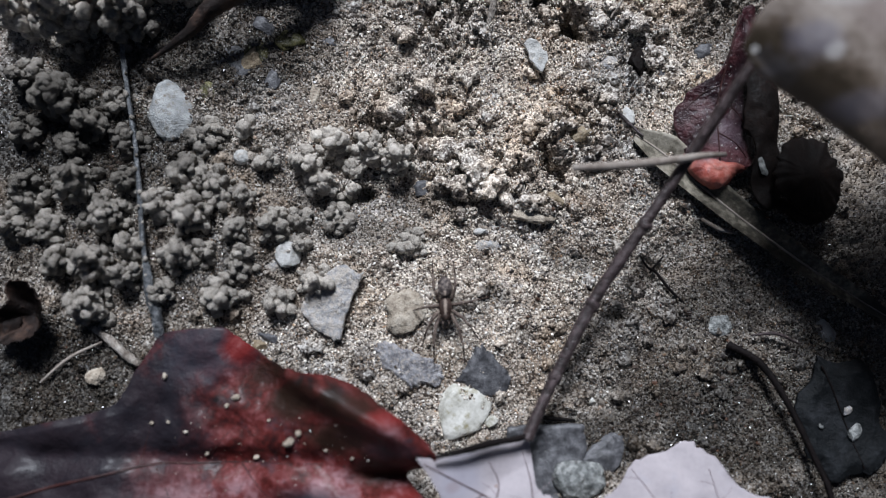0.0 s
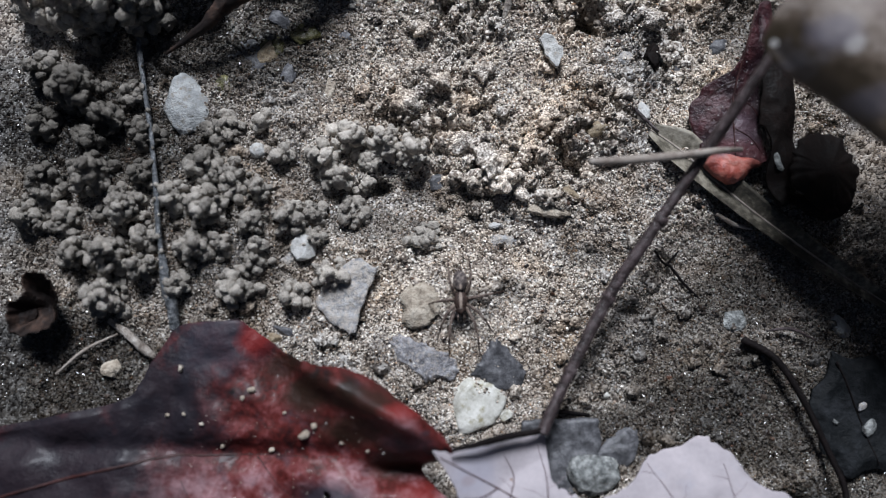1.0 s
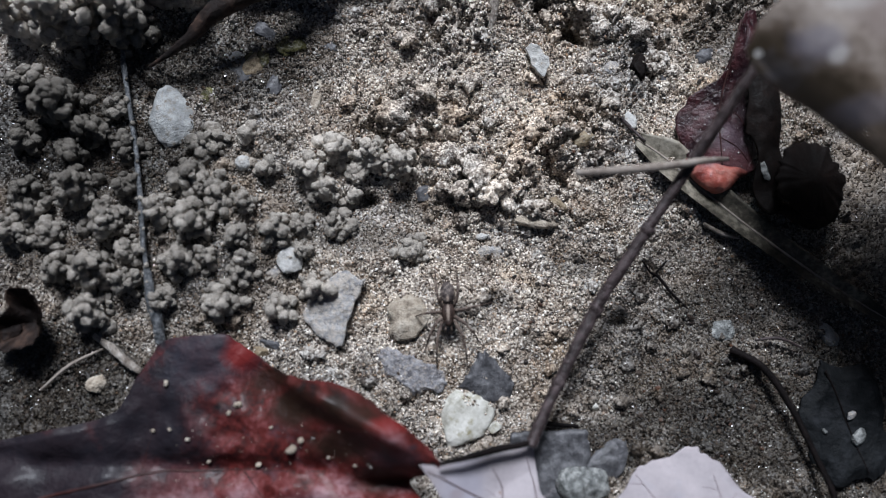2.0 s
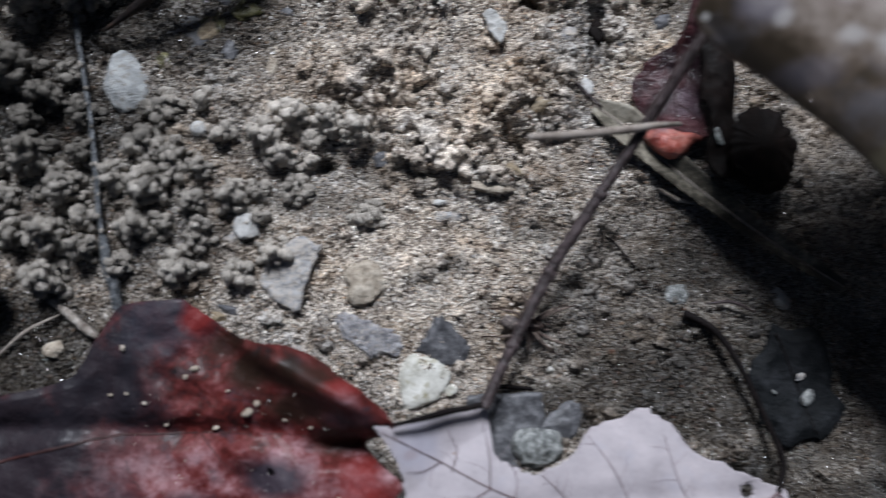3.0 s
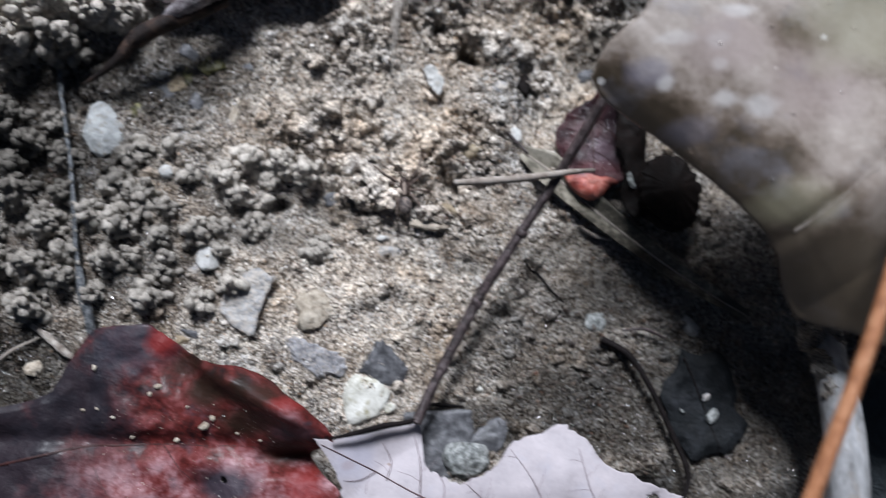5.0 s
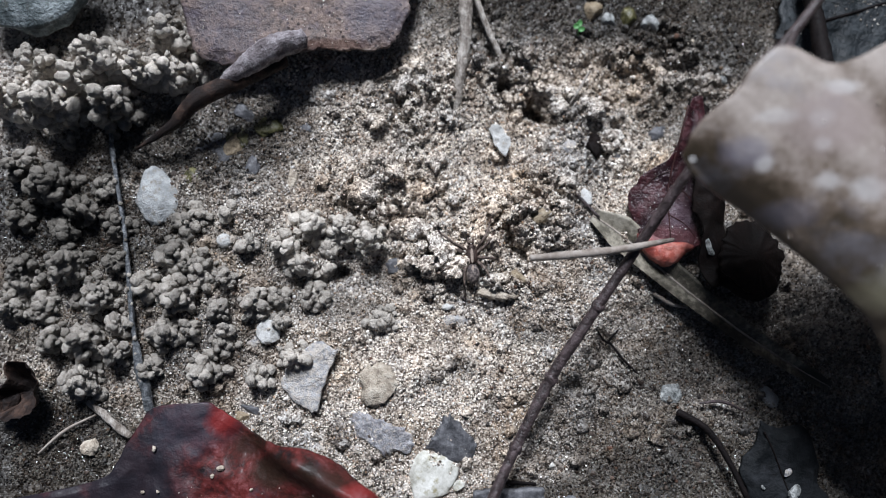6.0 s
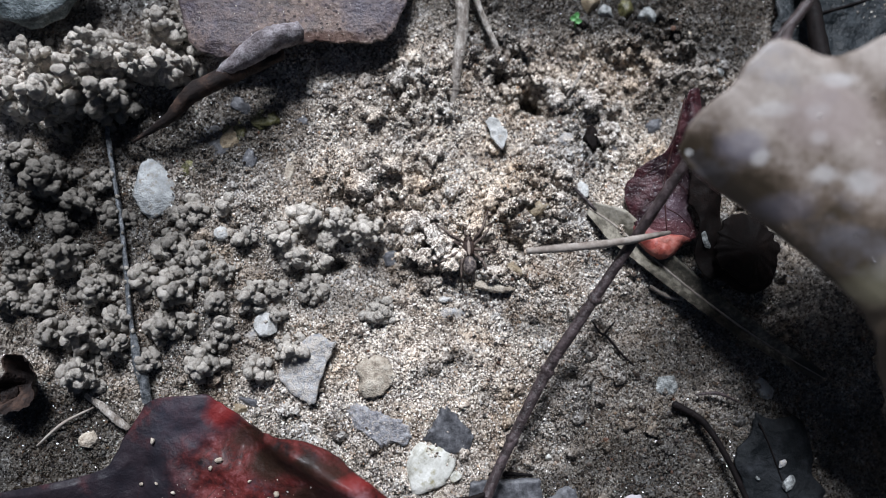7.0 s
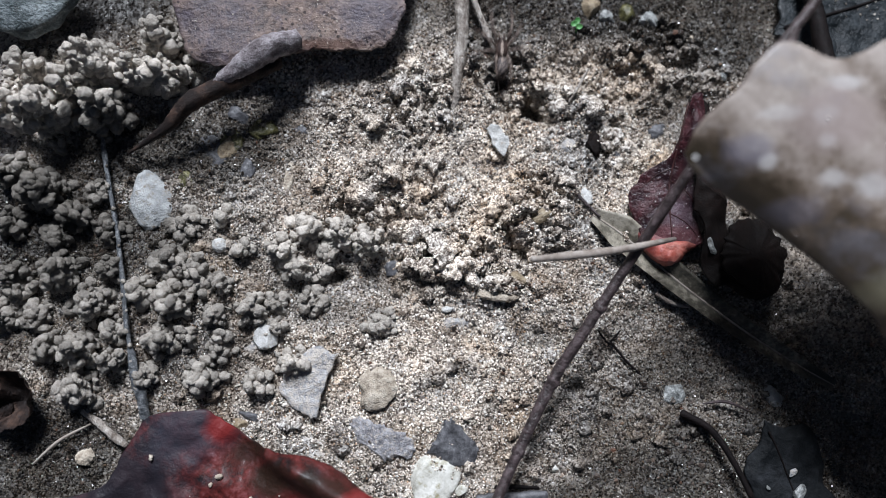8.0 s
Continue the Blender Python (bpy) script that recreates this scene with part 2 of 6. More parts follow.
def leaf_material(name, stops, patch, rough, net_mm=0.0, net=(0.1, 0.07, 0.06), net_mix=0.5, spots=None, coat=0.0, bump=0.1, mould=None, drift=(), spec=0.5, blots=()):
    """A dead leaf: blotches, a fine net of veins, spots and mould."""
    m, N, L = nodes_of(name)
    b = N["Principled BSDF"]
    v = coords(N, L)
    n1 = noise_node(N, L, v, patch, 6.0, 0.62)
    n2 = noise_node(N, L, v, 0.5, 4.0)
    f = math_node(N, L, "MULTIPLY_ADD", n2.outputs[0], 0.25, math_node(N, L, "SUBTRACT", n1.outputs[0], 0.125))
    if drift:
        sep = N.new("ShaderNodeSeparateXYZ")
        L.new(coords(N, L, False), sep.inputs[0])
        for axis, start, end, amount in drift:
            g = N.new("ShaderNodeMapRange")
            g.inputs[1].default_value, g.inputs[2].default_value, g.inputs[4].default_value = start * MM, end * MM, amount
            if axis == 3:  # across the slanting margin of the raised leaf
                across = math_node(N, L, "MULTIPLY_ADD", sep.outputs[0], 0.509, math_node(N, L, "MULTIPLY", sep.outputs[1], 0.861))
                L.new(math_node(N, L, "MULTIPLY_ADD", n1.outputs[0], 0.004, across), g.inputs[0])
            else:
                L.new(sep.outputs[axis], g.inputs[0])
            f = math_node(N, L, "ADD", f, g.outputs[0])
    r = ramp_node(N, stops)
    L.new(f, r.inputs[0])
    col = r.outputs[0]
    h = math_node(N, L, "MULTIPLY_ADD", n2.outputs[0], 0.5, n1.outputs[0])
    if net_mm:
        vo = N.new("ShaderNodeTexVoronoi")
        vo.feature = "DISTANCE_TO_EDGE"
        vo.inputs["Scale"].default_value = 1 / (net_mm * MM)
        warp = N.new("ShaderNodeVectorMath")
        warp.operation = "MULTIPLY_ADD"
        L.new(n1.outputs["Color"], warp.inputs[0])
        warp.inputs[1].default_value = (net_mm * 0.6 * MM,) * 3
        L.new(v, warp.inputs[2])
        L.new(warp.outputs[0], vo.inputs["Vector"])
        line = math_node(N, L, "SUBTRACT", 1.0, math_node(N, L, "MULTIPLY", vo.outputs["Distance"], 14.0, clamp=True))
        line = math_node(N, L, "MULTIPLY", line, math_node(N, L, "MULTIPLY", n1.outputs[0], net_mix * 2, clamp=True))
        col = mix_node(N, L, line, col, net)
        h = math_node(N, L, "MULTIPLY_ADD", line, 0.12, h)
    if spots:
        sv = N.new("ShaderNodeTexVoronoi")
        sv.inputs["Scale"].default_value = 1 / (spots[0] * MM)
        L.new(v, sv.inputs["Vector"])
        sp = math_node(N, L, "LESS_THAN", sv.outputs["Distance"], spots[1])
        col = mix_node(N, L, sp, col, spots[2])
    if mould:
        n3 = noise_node(N, L, v, patch * 0.8, 5.0, 0.62)
        n3.inputs["Distortion"].default_value = 0.15
        mk = math_node(N, L, "MULTIPLY", math_node(N, L, "SUBTRACT", n3.outputs[0], mould[0]), 6.0, clamp=True)
        col = mix_node(N, L, math_node(N, L, "MULTIPLY", mk, mould[1]), col, mould[2])
    for tint, wobble, spots_at in blots:
        col = mix_node(N, L, spot_mask(N, L, coords(N, L, False), spots_at, wobble), col, tint)
    L.new(col, b.inputs["Base Color"])
    rr = N.new("ShaderNodeMapRange")
    rr.inputs[1].default_value, rr.inputs[2].default_value = 0.3, 0.7
    rr.inputs[3].default_value, rr.inputs[4].default_value = rough
    L.new(n1.outputs[0], rr.inputs[0])
    L.new(rr.outputs[0], b.inputs["Roughness"])
    b.inputs["Coat Weight"].default_value = coat
    b.inputs["Coat Roughness"].default_value = 0.2
    bp = N.new("ShaderNodeBump")
    bp.inputs["Distance"].default_value = bump * MM
    L.new(h, bp.inputs["Height"])
    L.new(bp.outputs[0], b.inputs["Normal"])
    b.inputs["Specular IOR Level"].default_value = spec
    return m


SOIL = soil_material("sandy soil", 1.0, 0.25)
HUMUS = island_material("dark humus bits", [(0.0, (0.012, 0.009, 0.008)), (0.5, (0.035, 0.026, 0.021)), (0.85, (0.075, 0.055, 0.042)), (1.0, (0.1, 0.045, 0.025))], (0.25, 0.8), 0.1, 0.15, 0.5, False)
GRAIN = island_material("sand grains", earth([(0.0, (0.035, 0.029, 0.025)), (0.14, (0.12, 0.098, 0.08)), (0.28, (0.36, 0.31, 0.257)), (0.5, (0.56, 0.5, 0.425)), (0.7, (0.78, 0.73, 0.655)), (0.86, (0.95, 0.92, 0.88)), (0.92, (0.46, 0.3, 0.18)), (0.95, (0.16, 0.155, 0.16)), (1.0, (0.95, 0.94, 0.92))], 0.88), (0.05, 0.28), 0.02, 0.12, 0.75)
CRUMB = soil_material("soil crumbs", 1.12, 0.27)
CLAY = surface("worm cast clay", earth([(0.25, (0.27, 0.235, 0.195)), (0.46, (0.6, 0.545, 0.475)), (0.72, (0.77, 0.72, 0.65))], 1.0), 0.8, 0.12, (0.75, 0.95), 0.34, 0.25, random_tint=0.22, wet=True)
QUARTZ = surface("pale quartz", [(0.3, (0.29, 0.285, 0.265)), (0.5, (0.5, 0.495, 0.475)), (0.7, (0.67, 0.665, 0.645))], 1.2, 0.2, (0.35, 0.75), 0.25, 0.5, dirt=(0.36, 0.31, 0.25), dirt_amount=0.45)
FELDSPAR = surface("dull grey quartz", [(0.3, (0.17, 0.177, 0.177)), (0.5, (0.31, 0.32, 0.32)), (0.7, (0.47, 0.48, 0.475))], 1.4, 0.2, (0.4, 0.75), 0.3, 0.5, dirt=(0.2, 0.175, 0.14), dirt_amount=0.48)
CREAM = surface("cream stone", [(0.28, (0.26, 0.245, 0.2)), (0.42, (0.52, 0.51, 0.455)), (0.58, (0.68, 0.67, 0.62)), (0.76, (0.8, 0.79, 0.74))], 2.6, 0.4, (0.35, 0.75), 0.08, 0.45, dirt=(0.3, 0.27, 0.16), dirt_amount=0.47)
TANSTONE = surface("tan mudstone", earth([(0.28, (0.2, 0.155, 0.11)), (0.5, (0.47, 0.395, 0.3)), (0.72, (0.66, 0.59, 0.48))], 0.85), 0.9, 0.18, (0.6, 0.9), 0.35, 0.35, dirt=(0.2, 0.13, 0.09), dirt_amount=0.38)
CRUST = soil_material("crusted pale soil", 1.3, 0.15)
SLATEFACE = surface("lilac grey slate face", [(0.3, (0.11, 0.108, 0.118)), (0.5, (0.25, 0.246, 0.262)), (0.7, (0.44, 0.435, 0.45))], 0.7, 0.14, (0.15, 0.55), 0.3, 0.5, dirt=(0.45, 0.405, 0.36), dirt_amount=0.5)
OLIVE = surface("wet olive stone", [(0.3, (0.02, 0.02, 0.008)), (0.5, (0.075, 0.07, 0.025)), (0.72, (0.18, 0.165, 0.07))], 0.8, 0.15, (0.15, 0.5), 0.15, 0.5)
OCHRE = surface("ochre stone", [(0.3, (0.12, 0.09, 0.055)), (0.5, (0.26, 0.2, 0.125)), (0.7, (0.4, 0.34, 0.24))], 0.6, 0.15, (0.4, 0.8), 0.15, 0.45, dirt=(0.3, 0.26, 0.21), dirt_amount=0.45)
SLATE = surface("grey slate", [(0.28, (0.1, 0.1, 0.104)), (0.42, (0.25, 0.248, 0.255)), (0.56, (0.4, 0.397, 0.402)), (0.74, (0.6, 0.59, 0.59))], 0.9, 0.16, (0.2, 0.7), 0.35, 0.5, dirt=(0.54, 0.49, 0.435), dirt_amount=0.57)
GREYSTONE = surface("mottled grey stone", [(0.3, (0.06, 0.064, 0.064)), (0.46, (0.2, 0.21, 0.205)), (0.58, (0.36, 0.37, 0.36)), (0.74, (0.6, 0.61, 0.59))], 0.7, 0.15, (0.25, 0.7), 0.35, 0.5, dirt=(0.06, 0.05, 0.04), dirt_amount=0.45)
DARKSTONE = surface("dark shale", [(0.3, (0.026, 0.026, 0.028)), (0.5, (0.075, 0.075, 0.082)), (0.75, (0.18, 0.18, 0.19))], 1.0, 0.2, (0.3, 0.7), 0.12, 0.5)
# first blots brown the fold and paint the shade in its hollow
MAROON = leaf_material("wet maroon leaf", [(0.36, (0.01, 0.006, 0.007)), (0.44, (0.045, 0.009, 0.008)), (0.53, (0.1, 0.017, 0.015)), (0.61, (0.16, 0.045, 0.046)), (0.76, (0.32, 0.18, 0.195))], 3.2, (0.4, 0.68), 1.8, (0.05, 0.01, 0.01), 0.2, None, 0.06, 0.22, (0.56, 0.7, (0.05, 0.047, 0.06)), ((1, -12.5, -16.5, 0.13), (1, -9.0, -4.0, -0.04)), 0.2,
                       blots=(((0.02, 0.011, 0.007), 4.0, ((-17.6, -4.6, 2.6, 2.0, 0.85), (-14.2, -7.4, 3.4, 2.2, 0.9), (-9.6, -11.0, 3.6, 2.0, 0.9), (-5.0, -14.6, 3.2, 1.6, 0.9), (-9.0, -7.6, 4.4, 1.8, 0.85))),
                              ((0.017, 0.015, 0.02), 5.0, ((-31.0, -9.0, 8.0, 7.0, 0.96), (-41.0, -15.0, 13.0, 10.0, 0.96))), ((0.033, 0.032, 0.043), 5.0, ((-12.2, -18.2, 3.6, 2.2, 0.92), (-24.6, -2.6, 5.0, 3.4, 0.85), (-21.0, -22.5, 4.5, 2.2, 0.75), (-29.0, -22.5, 5.0, 3.0, 0.6), (-4.0, -12.0, 2.6, 0.9, 0.6))),
                              ((0.2, 0.02, 0.018), 3.0, ((-20.6, -1.6, 1.8, 1.8, 0.8), (-2.5, -19.5, 2.4, 2.6, 0.7), (-4.0, -8.6, 2.4, 0.7, 0.6)))))
PALE = leaf_material("pale lilac leaf underside", [(0.28, (0.28, 0.255, 0.268)), (0.44, (0.37, 0.337, 0.357)), (0.58, (0.425, 0.386, 0.406)), (0.75, (0.49, 0.445, 0.463))], 5.0, (0.5, 0.8), 0.9, (0.4, 0.355, 0.375), 0.3, (6.0, 0.03, (0.24, 0.17, 0.14)), 0.0, 0.06, (0.56, 0.45, (0.36, 0.36, 0.42)),
                     blots=(((0.26, 0.17, 0.13), 2.0, ((2.4, -15.8, 0.8, 0.5, 0.7), (26.0, -22.8, 1.6, 0.5, 0.6), (41.0, -22.0, 1.6, 0.6, 0.5))), ((0.34, 0.34, 0.42), 4.0, ((3.0, -15.0, 2.4, 2.4, 0.5), (42.0, -25.0, 2.0, 3.0, 0.5)))))
GREYLEAF = leaf_material("grey rotten leaf", [(0.3, (0.08, 0.07, 0.075)), (0.46, (0.21, 0.19, 0.205)), (0.62, (0.33, 0.305, 0.33)), (0.78, (0.43, 0.4, 0.42))], 2.4, (0.4, 0.7), 1.1, (0.12, 0.1, 0.11), 0.3, None, 0.1, 0.2)
VEIN = surface("dark leaf vein", [(0.3, (0.05, 0.03, 0.033)), (0.6, (0.13, 0.085, 0.09))], 1.5, 0.2, (0.5, 0.8), 0.05, 0.4)
FINEVEIN = surface("faint leaf vein", [(0.3, (0.13, 0.095, 0.102)), (0.6, (0.25, 0.205, 0.215))], 1.5, 0.2, (0.5, 0.8), 0.05, 0.4)
REDVEIN = surface("red leaf vein", [(0.3, (0.012, 0.005, 0.005)), (0.6, (0.045, 0.013, 0.012))], 1.5, 0.2, (0.4, 0.7), 0.05, 0.4)
TWIGBARK = surface("dark twig bark", [(0.3, (0.014, 0.01, 0.01)), (0.5, (0.04, 0.028, 0.028)), (0.72, (0.11, 0.082, 0.084))], 1.2, 0.25, (0.3, 0.65), 0.22, 0.5, dirt=(0.22, 0.2, 0.19), dirt_amount=0.3)
STALK = surface("black stalk", [(0.3, (0.004, 0.0035, 0.0035)), (0.6, (0.01, 0.0075, 0.0075))], 1.2, 0.2, (0.5, 0.8), 0.15, 0.1)
STRAW = surface("pale straw", [(0.3, (0.18, 0.145, 0.12)), (0.5, (0.3, 0.26, 0.225)), (0.72, (0.42, 0.38, 0.34))], 1.5, 0.25, (0.6, 0.85), 0.08, 0.35)
ROOT = surface("grey root skin", [(0.3, (0.13, 0.105, 0.085)), (0.5, (0.3, 0.265, 0.23)), (0.72, (0.55, 0.51, 0.46))], 0.8, 0.2, (0.5, 0.85), 0.3, 0.35, stretch=(1, 0.5, 1), dirt=(0.13, 0.1, 0.08), dirt_amount=0.46)
GREYSTICK = surface("weathered white stick", [(0.3, (0.12, 0.118, 0.118)), (0.5, (0.27, 0.27, 0.275)), (0.7, (0.42, 0.42, 0.43))], 2.2, 0.4, (0.6, 0.9), 0.25, 0.3, stretch=(1, 0.3, 1), dirt=(0.2, 0.17, 0.14), dirt_amount=0.44)
BLUESTICK = surface("grey rotten stem", [(0.3, (0.025, 0.028, 0.032)), (0.5, (0.09, 0.097, 0.105)), (0.72, (0.3, 0.31, 0.32))], 0.8, 0.2, (0.3, 0.7), 0.2, 0.5)
NEEDLE = surface("orange brown needle", [(0.3, (0.19, 0.075, 0.032)), (0.5, (0.36, 0.155, 0.07)), (0.7, (0.5, 0.26, 0.14))], 2.0, 0.3, (0.45, 0.7), 0.06, 0.4)
# margin drift and last brown blot: leaf colour plus painted shade of the downward bends
BROWNLEAF = leaf_material("dusty grey brown leaf", [(0.2, (0.05, 0.037, 0.023)), (0.34, (0.12, 0.09, 0.066)), (0.46, (0.23, 0.19, 0.16)), (0.56, (0.3, 0.255, 0.222)), (0.7, (0.42, 0.375, 0.335))], 7.0, (0.35, 0.75), 5.0, (0.16, 0.125, 0.1), 0.1, (5.0, 0.08, (0.6, 0.58, 0.55)), 0.08, 0.05, (0.56, 0.5, (0.17, 0.165, 0.19)), ((3, 41.5, 36.5, -0.36),),
                          blots=(((0.15, 0.145, 0.19), 3.0, ((33.6, 25.4, 2.0, 1.3, 0.55), (38.0, 19.5, 2.5, 1.2, 0.4))), ((0.55, 0.53, 0.52), 1.6, ((40.2, 28.2, 1.1, 0.8, 0.6), (35.3, 24.2, 0.8, 0.7, 0.6), (42.2, 31.2, 1.8, 0.7, 0.6), (36.4, 28.6, 2.2, 0.7, 0.4), (44.5, 21.6, 1.6, 1.0, 0.5), (41.0, 22.4, 1.2, 0.8, 0.5), (40.6, 26.0, 0.8, 0.6, 0.5))), ((0.3, 0.24, 0.225), 5.0, ((41.0, 28.0, 4.0, 3.0, 0.6), (50.0, 24.0, 5.0, 4.0, 0.5))), ((0.27, 0.255, 0.17), 5.0, ((55.0, 30.0, 6.0, 5.0, 0.6), (48.0, 12.0, 4.0, 2.0, 0.4))), ((0.075, 0.058, 0.04), 6.0, ((58.0, 4.0, 11.0, 8.0, 0.75),))))
TANLEAF = leaf_material("tan fallen leaf", [(0.24, (0.05, 0.036, 0.033)), (0.4, (0.13, 0.095, 0.083)), (0.55, (0.23, 0.165, 0.135)), (0.72, (0.4, 0.33, 0.28))], 2.0, (0.42, 0.7), 1.3, (0.12, 0.08, 0.065), 0.4, (0.8, 0.23, (0.04, 0.025, 0.022)), 0.04, 0.3, (0.52, 0.7, (0.11, 0.085, 0.105)), ((0, -6, -15, -0.1),),
                        blots=(((0.1, 0.09, 0.115), 3.0, ((-3.0, 47.5, 4.0, 4.0, 0.7), (-21.0, 46.0, 5.0, 6.0, 0.4))), ((0.2, 0.11, 0.08), 2.0, ((-8.0, 42.6, 4.0, 0.6, 0.6),))))
PURPLE = leaf_material("wet purple leaf", [(0.3, (0.009, 0.004, 0.005)), (0.46, (0.028, 0.006, 0.009)), (0.6, (0.062, 0.015, 0.019)), (0.76, (0.12, 0.05, 0.056))], 1.8, (0.2, 0.5), 1.4, (0.02, 0.005, 0.006), 0.3, None, 0.15, 0.4, (0.58, 0.5, (0.06, 0.045, 0.06)), spec=0.5,
                       blots=(((0.1, 0.07, 0.088), 2.0, ((33.8, 21.4, 1.8, 2.4, 0.7),)), ((0.012, 0.006, 0.009), 2.5, ((35.8, 26.5, 1.8, 6.0, 0.9), (32.0, 27.0, 1.4, 1.4, 0.6), (30.2, 21.0, 1.0, 1.6, 0.5))), ((0.15, 0.06, 0.065), 2.0, ((32.6, 19.6, 2.8, 1.0, 0.7),))))
SCARLET = leaf_material("scarlet wet leaf edge", [(0.3, (0.16, 0.02, 0.014)), (0.44, (0.4, 0.08, 0.055)), (0.56, (0.5, 0.16, 0.12)), (0.74, (0.55, 0.3, 0.26))], 1.8, (0.42, 0.7), 0.0, (0, 0, 0), 0.0, None, 0.05, 0.25,
                        blots=(((0.16, 0.07, 0.075), 1.5, ((32.0, 19.8, 3.4, 0.9, 0.9),)), ((0.08, 0.012, 0.01), 1.5, ((35.2, 18.0, 1.2, 1.0, 0.8), (30.0, 17.6, 0.7, 1.2, 0.7)))))
BLACKLEAF = leaf_material("rotten black leaf", [(0.3, (0.004, 0.005, 0.006)), (0.5, (0.01, 0.0115, 0.013)), (0.7, (0.027, 0.029, 0.033))], 2.2, (0.55, 0.85), 2.5, (0.01, 0.01, 0.011), 0.3, None, 0.0, 0.3, spec=0.14)
TEALLEAF = leaf_material("wet blue black leaf", [(0.3, (0.006, 0.008, 0.009)), (0.5, (0.016, 0.02, 0.023)), (0.7, (0.04, 0.047, 0.052))], 2.2, (0.3, 0.6), 1.6, (0.01, 0.011, 0.013), 0.3, None, 0.05, 0.5, spec=0.3)
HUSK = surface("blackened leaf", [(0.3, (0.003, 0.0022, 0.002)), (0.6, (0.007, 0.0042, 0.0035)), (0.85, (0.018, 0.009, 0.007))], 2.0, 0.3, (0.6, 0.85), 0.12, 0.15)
CURLBROWN = surface("brown curled leaf", [(0.3, (0.006, 0.004, 0.004)), (0.5, (0.018, 0.011, 0.009)), (0.72, (0.08, 0.048, 0.035))], 2.2, 0.3, (0.6, 0.9), 0.3, 0.3)
# drift darkens the far end: duller colour plus painted shade of the raised leaf
BLADE = leaf_material("dry olive grass blade", [(0.22, (0.025, 0.022, 0.016)), (0.36, (0.085, 0.075, 0.055)), (0.5, (0.26, 0.235, 0.185)), (0.7, (0.42, 0.39, 0.33))], 4.0, (0.5, 0.8), 0.0, (0, 0, 0), 0.0, None, 0.0, 0.14, None, ((0, 27, 34, -0.2),))
DUSTROLL = surface("dusty rolled leaf edge", [(0.3, (0.04, 0.031, 0.032)), (0.48, (0.16, 0.138, 0.145)), (0.7, (0.42, 0.39, 0.405))], 1.6, 0.22, (0.6, 0.95), 0.45, 0.3, dirt=(0.42, 0.4, 0.41), dirt_amount=0.42)
LICHEN = surface("pale blue grey bark flake", [(0.3, (0.02, 0.027, 0.03)), (0.48, (0.085, 0.105, 0.11)), (0.7, (0.34, 0.38, 0.39))], 2.6, 0.3, (0.5, 0.8), 0.6, 0.4, dirt=(0.07, 0.075, 0.065), dirt_amount=0.46)
MOSS = surface("fresh green sprout", [(0.3, (0.04, 0.14, 0.03)), (0.6, (0.1, 0.32, 0.08))], 0.8, 0.15, (0.4, 0.6), 0.03, 0.5)
SP_DARK = surface("spider dark brown hair", [(0.3, (0.016, 0.009, 0.007)), (0.55, (0.045, 0.026, 0.02)), (0.75, (0.11, 0.075, 0.06))], 0.35, 0.06, (0.5, 0.8), 0.03, 0.4)
SP_PALE = surface("spider pale stripe", [(0.3, (0.2, 0.15, 0.12)), (0.6, (0.38, 0.31, 0.26))], 0.3, 0.06, (0.6, 0.85), 0.02, 0.3)
SP_MOTTLE = surface("spider mottled abdomen", [(0.34, (0.018, 0.014, 0.016)), (0.48, (0.07, 0.056, 0.054)), (0.62, (0.24, 0.2, 0.175))], 0.35, 0.08, (0.5, 0.8), 0.05, 0.35)
SP_LEG = surface("spider banded leg", [(0.38, (0.03, 0.02, 0.017)), (0.5, (0.095, 0.068, 0.056)), (0.62, (0.22, 0.175, 0.145))], 0.5, 0.1, (0.5, 0.8), 0.02, 0.35)
SP_EYE = surface("spider eye", [(0.3, (0.004, 0.004, 0.004)), (0.7, (0.01, 0.01, 0.01))], 0.3, 0.1, (0.08, 0.12), 0.0, 0.6)


# ---- mesh helpers, in millimetres ----
def hash2(i, j, seed):
    with np.errstate(over="ignore"):
        n = (i.astype(np.int64) * 374761393 + j.astype(np.int64) * 668265263 + seed * 982451653) & 0x7FFFFFFF
        n = ((n ^ (n >> 13)) * 1274126177) & 0x7FFFFFFF
        n = n ^ (n >> 16)
    return (n & 0xFFFF) / 65535.0


def vnoise(x, y, size, seed):
    x, y = np.asarray(x, float) / size, np.asarray(y, float) / size
    i, j = np.floor(x), np.floor(y)
    u, v = x - i, y - j
    u, v = u * u * (3 - 2 * u), v * v * (3 - 2 * v)
    a, b, c, d = hash2(i, j, seed), hash2(i + 1, j, seed), hash2(i, j + 1, seed), hash2(i + 1, j + 1, seed)
    return (a * (1 - u) + b * u) * (1 - v) + (c * (1 - u) + d * u) * v - 0.5


def bump_at(x, y, cx, cy, rx, ry):
    return np.exp(-(((x - cx) / rx) ** 2 + ((y - cy) / ry) ** 2))


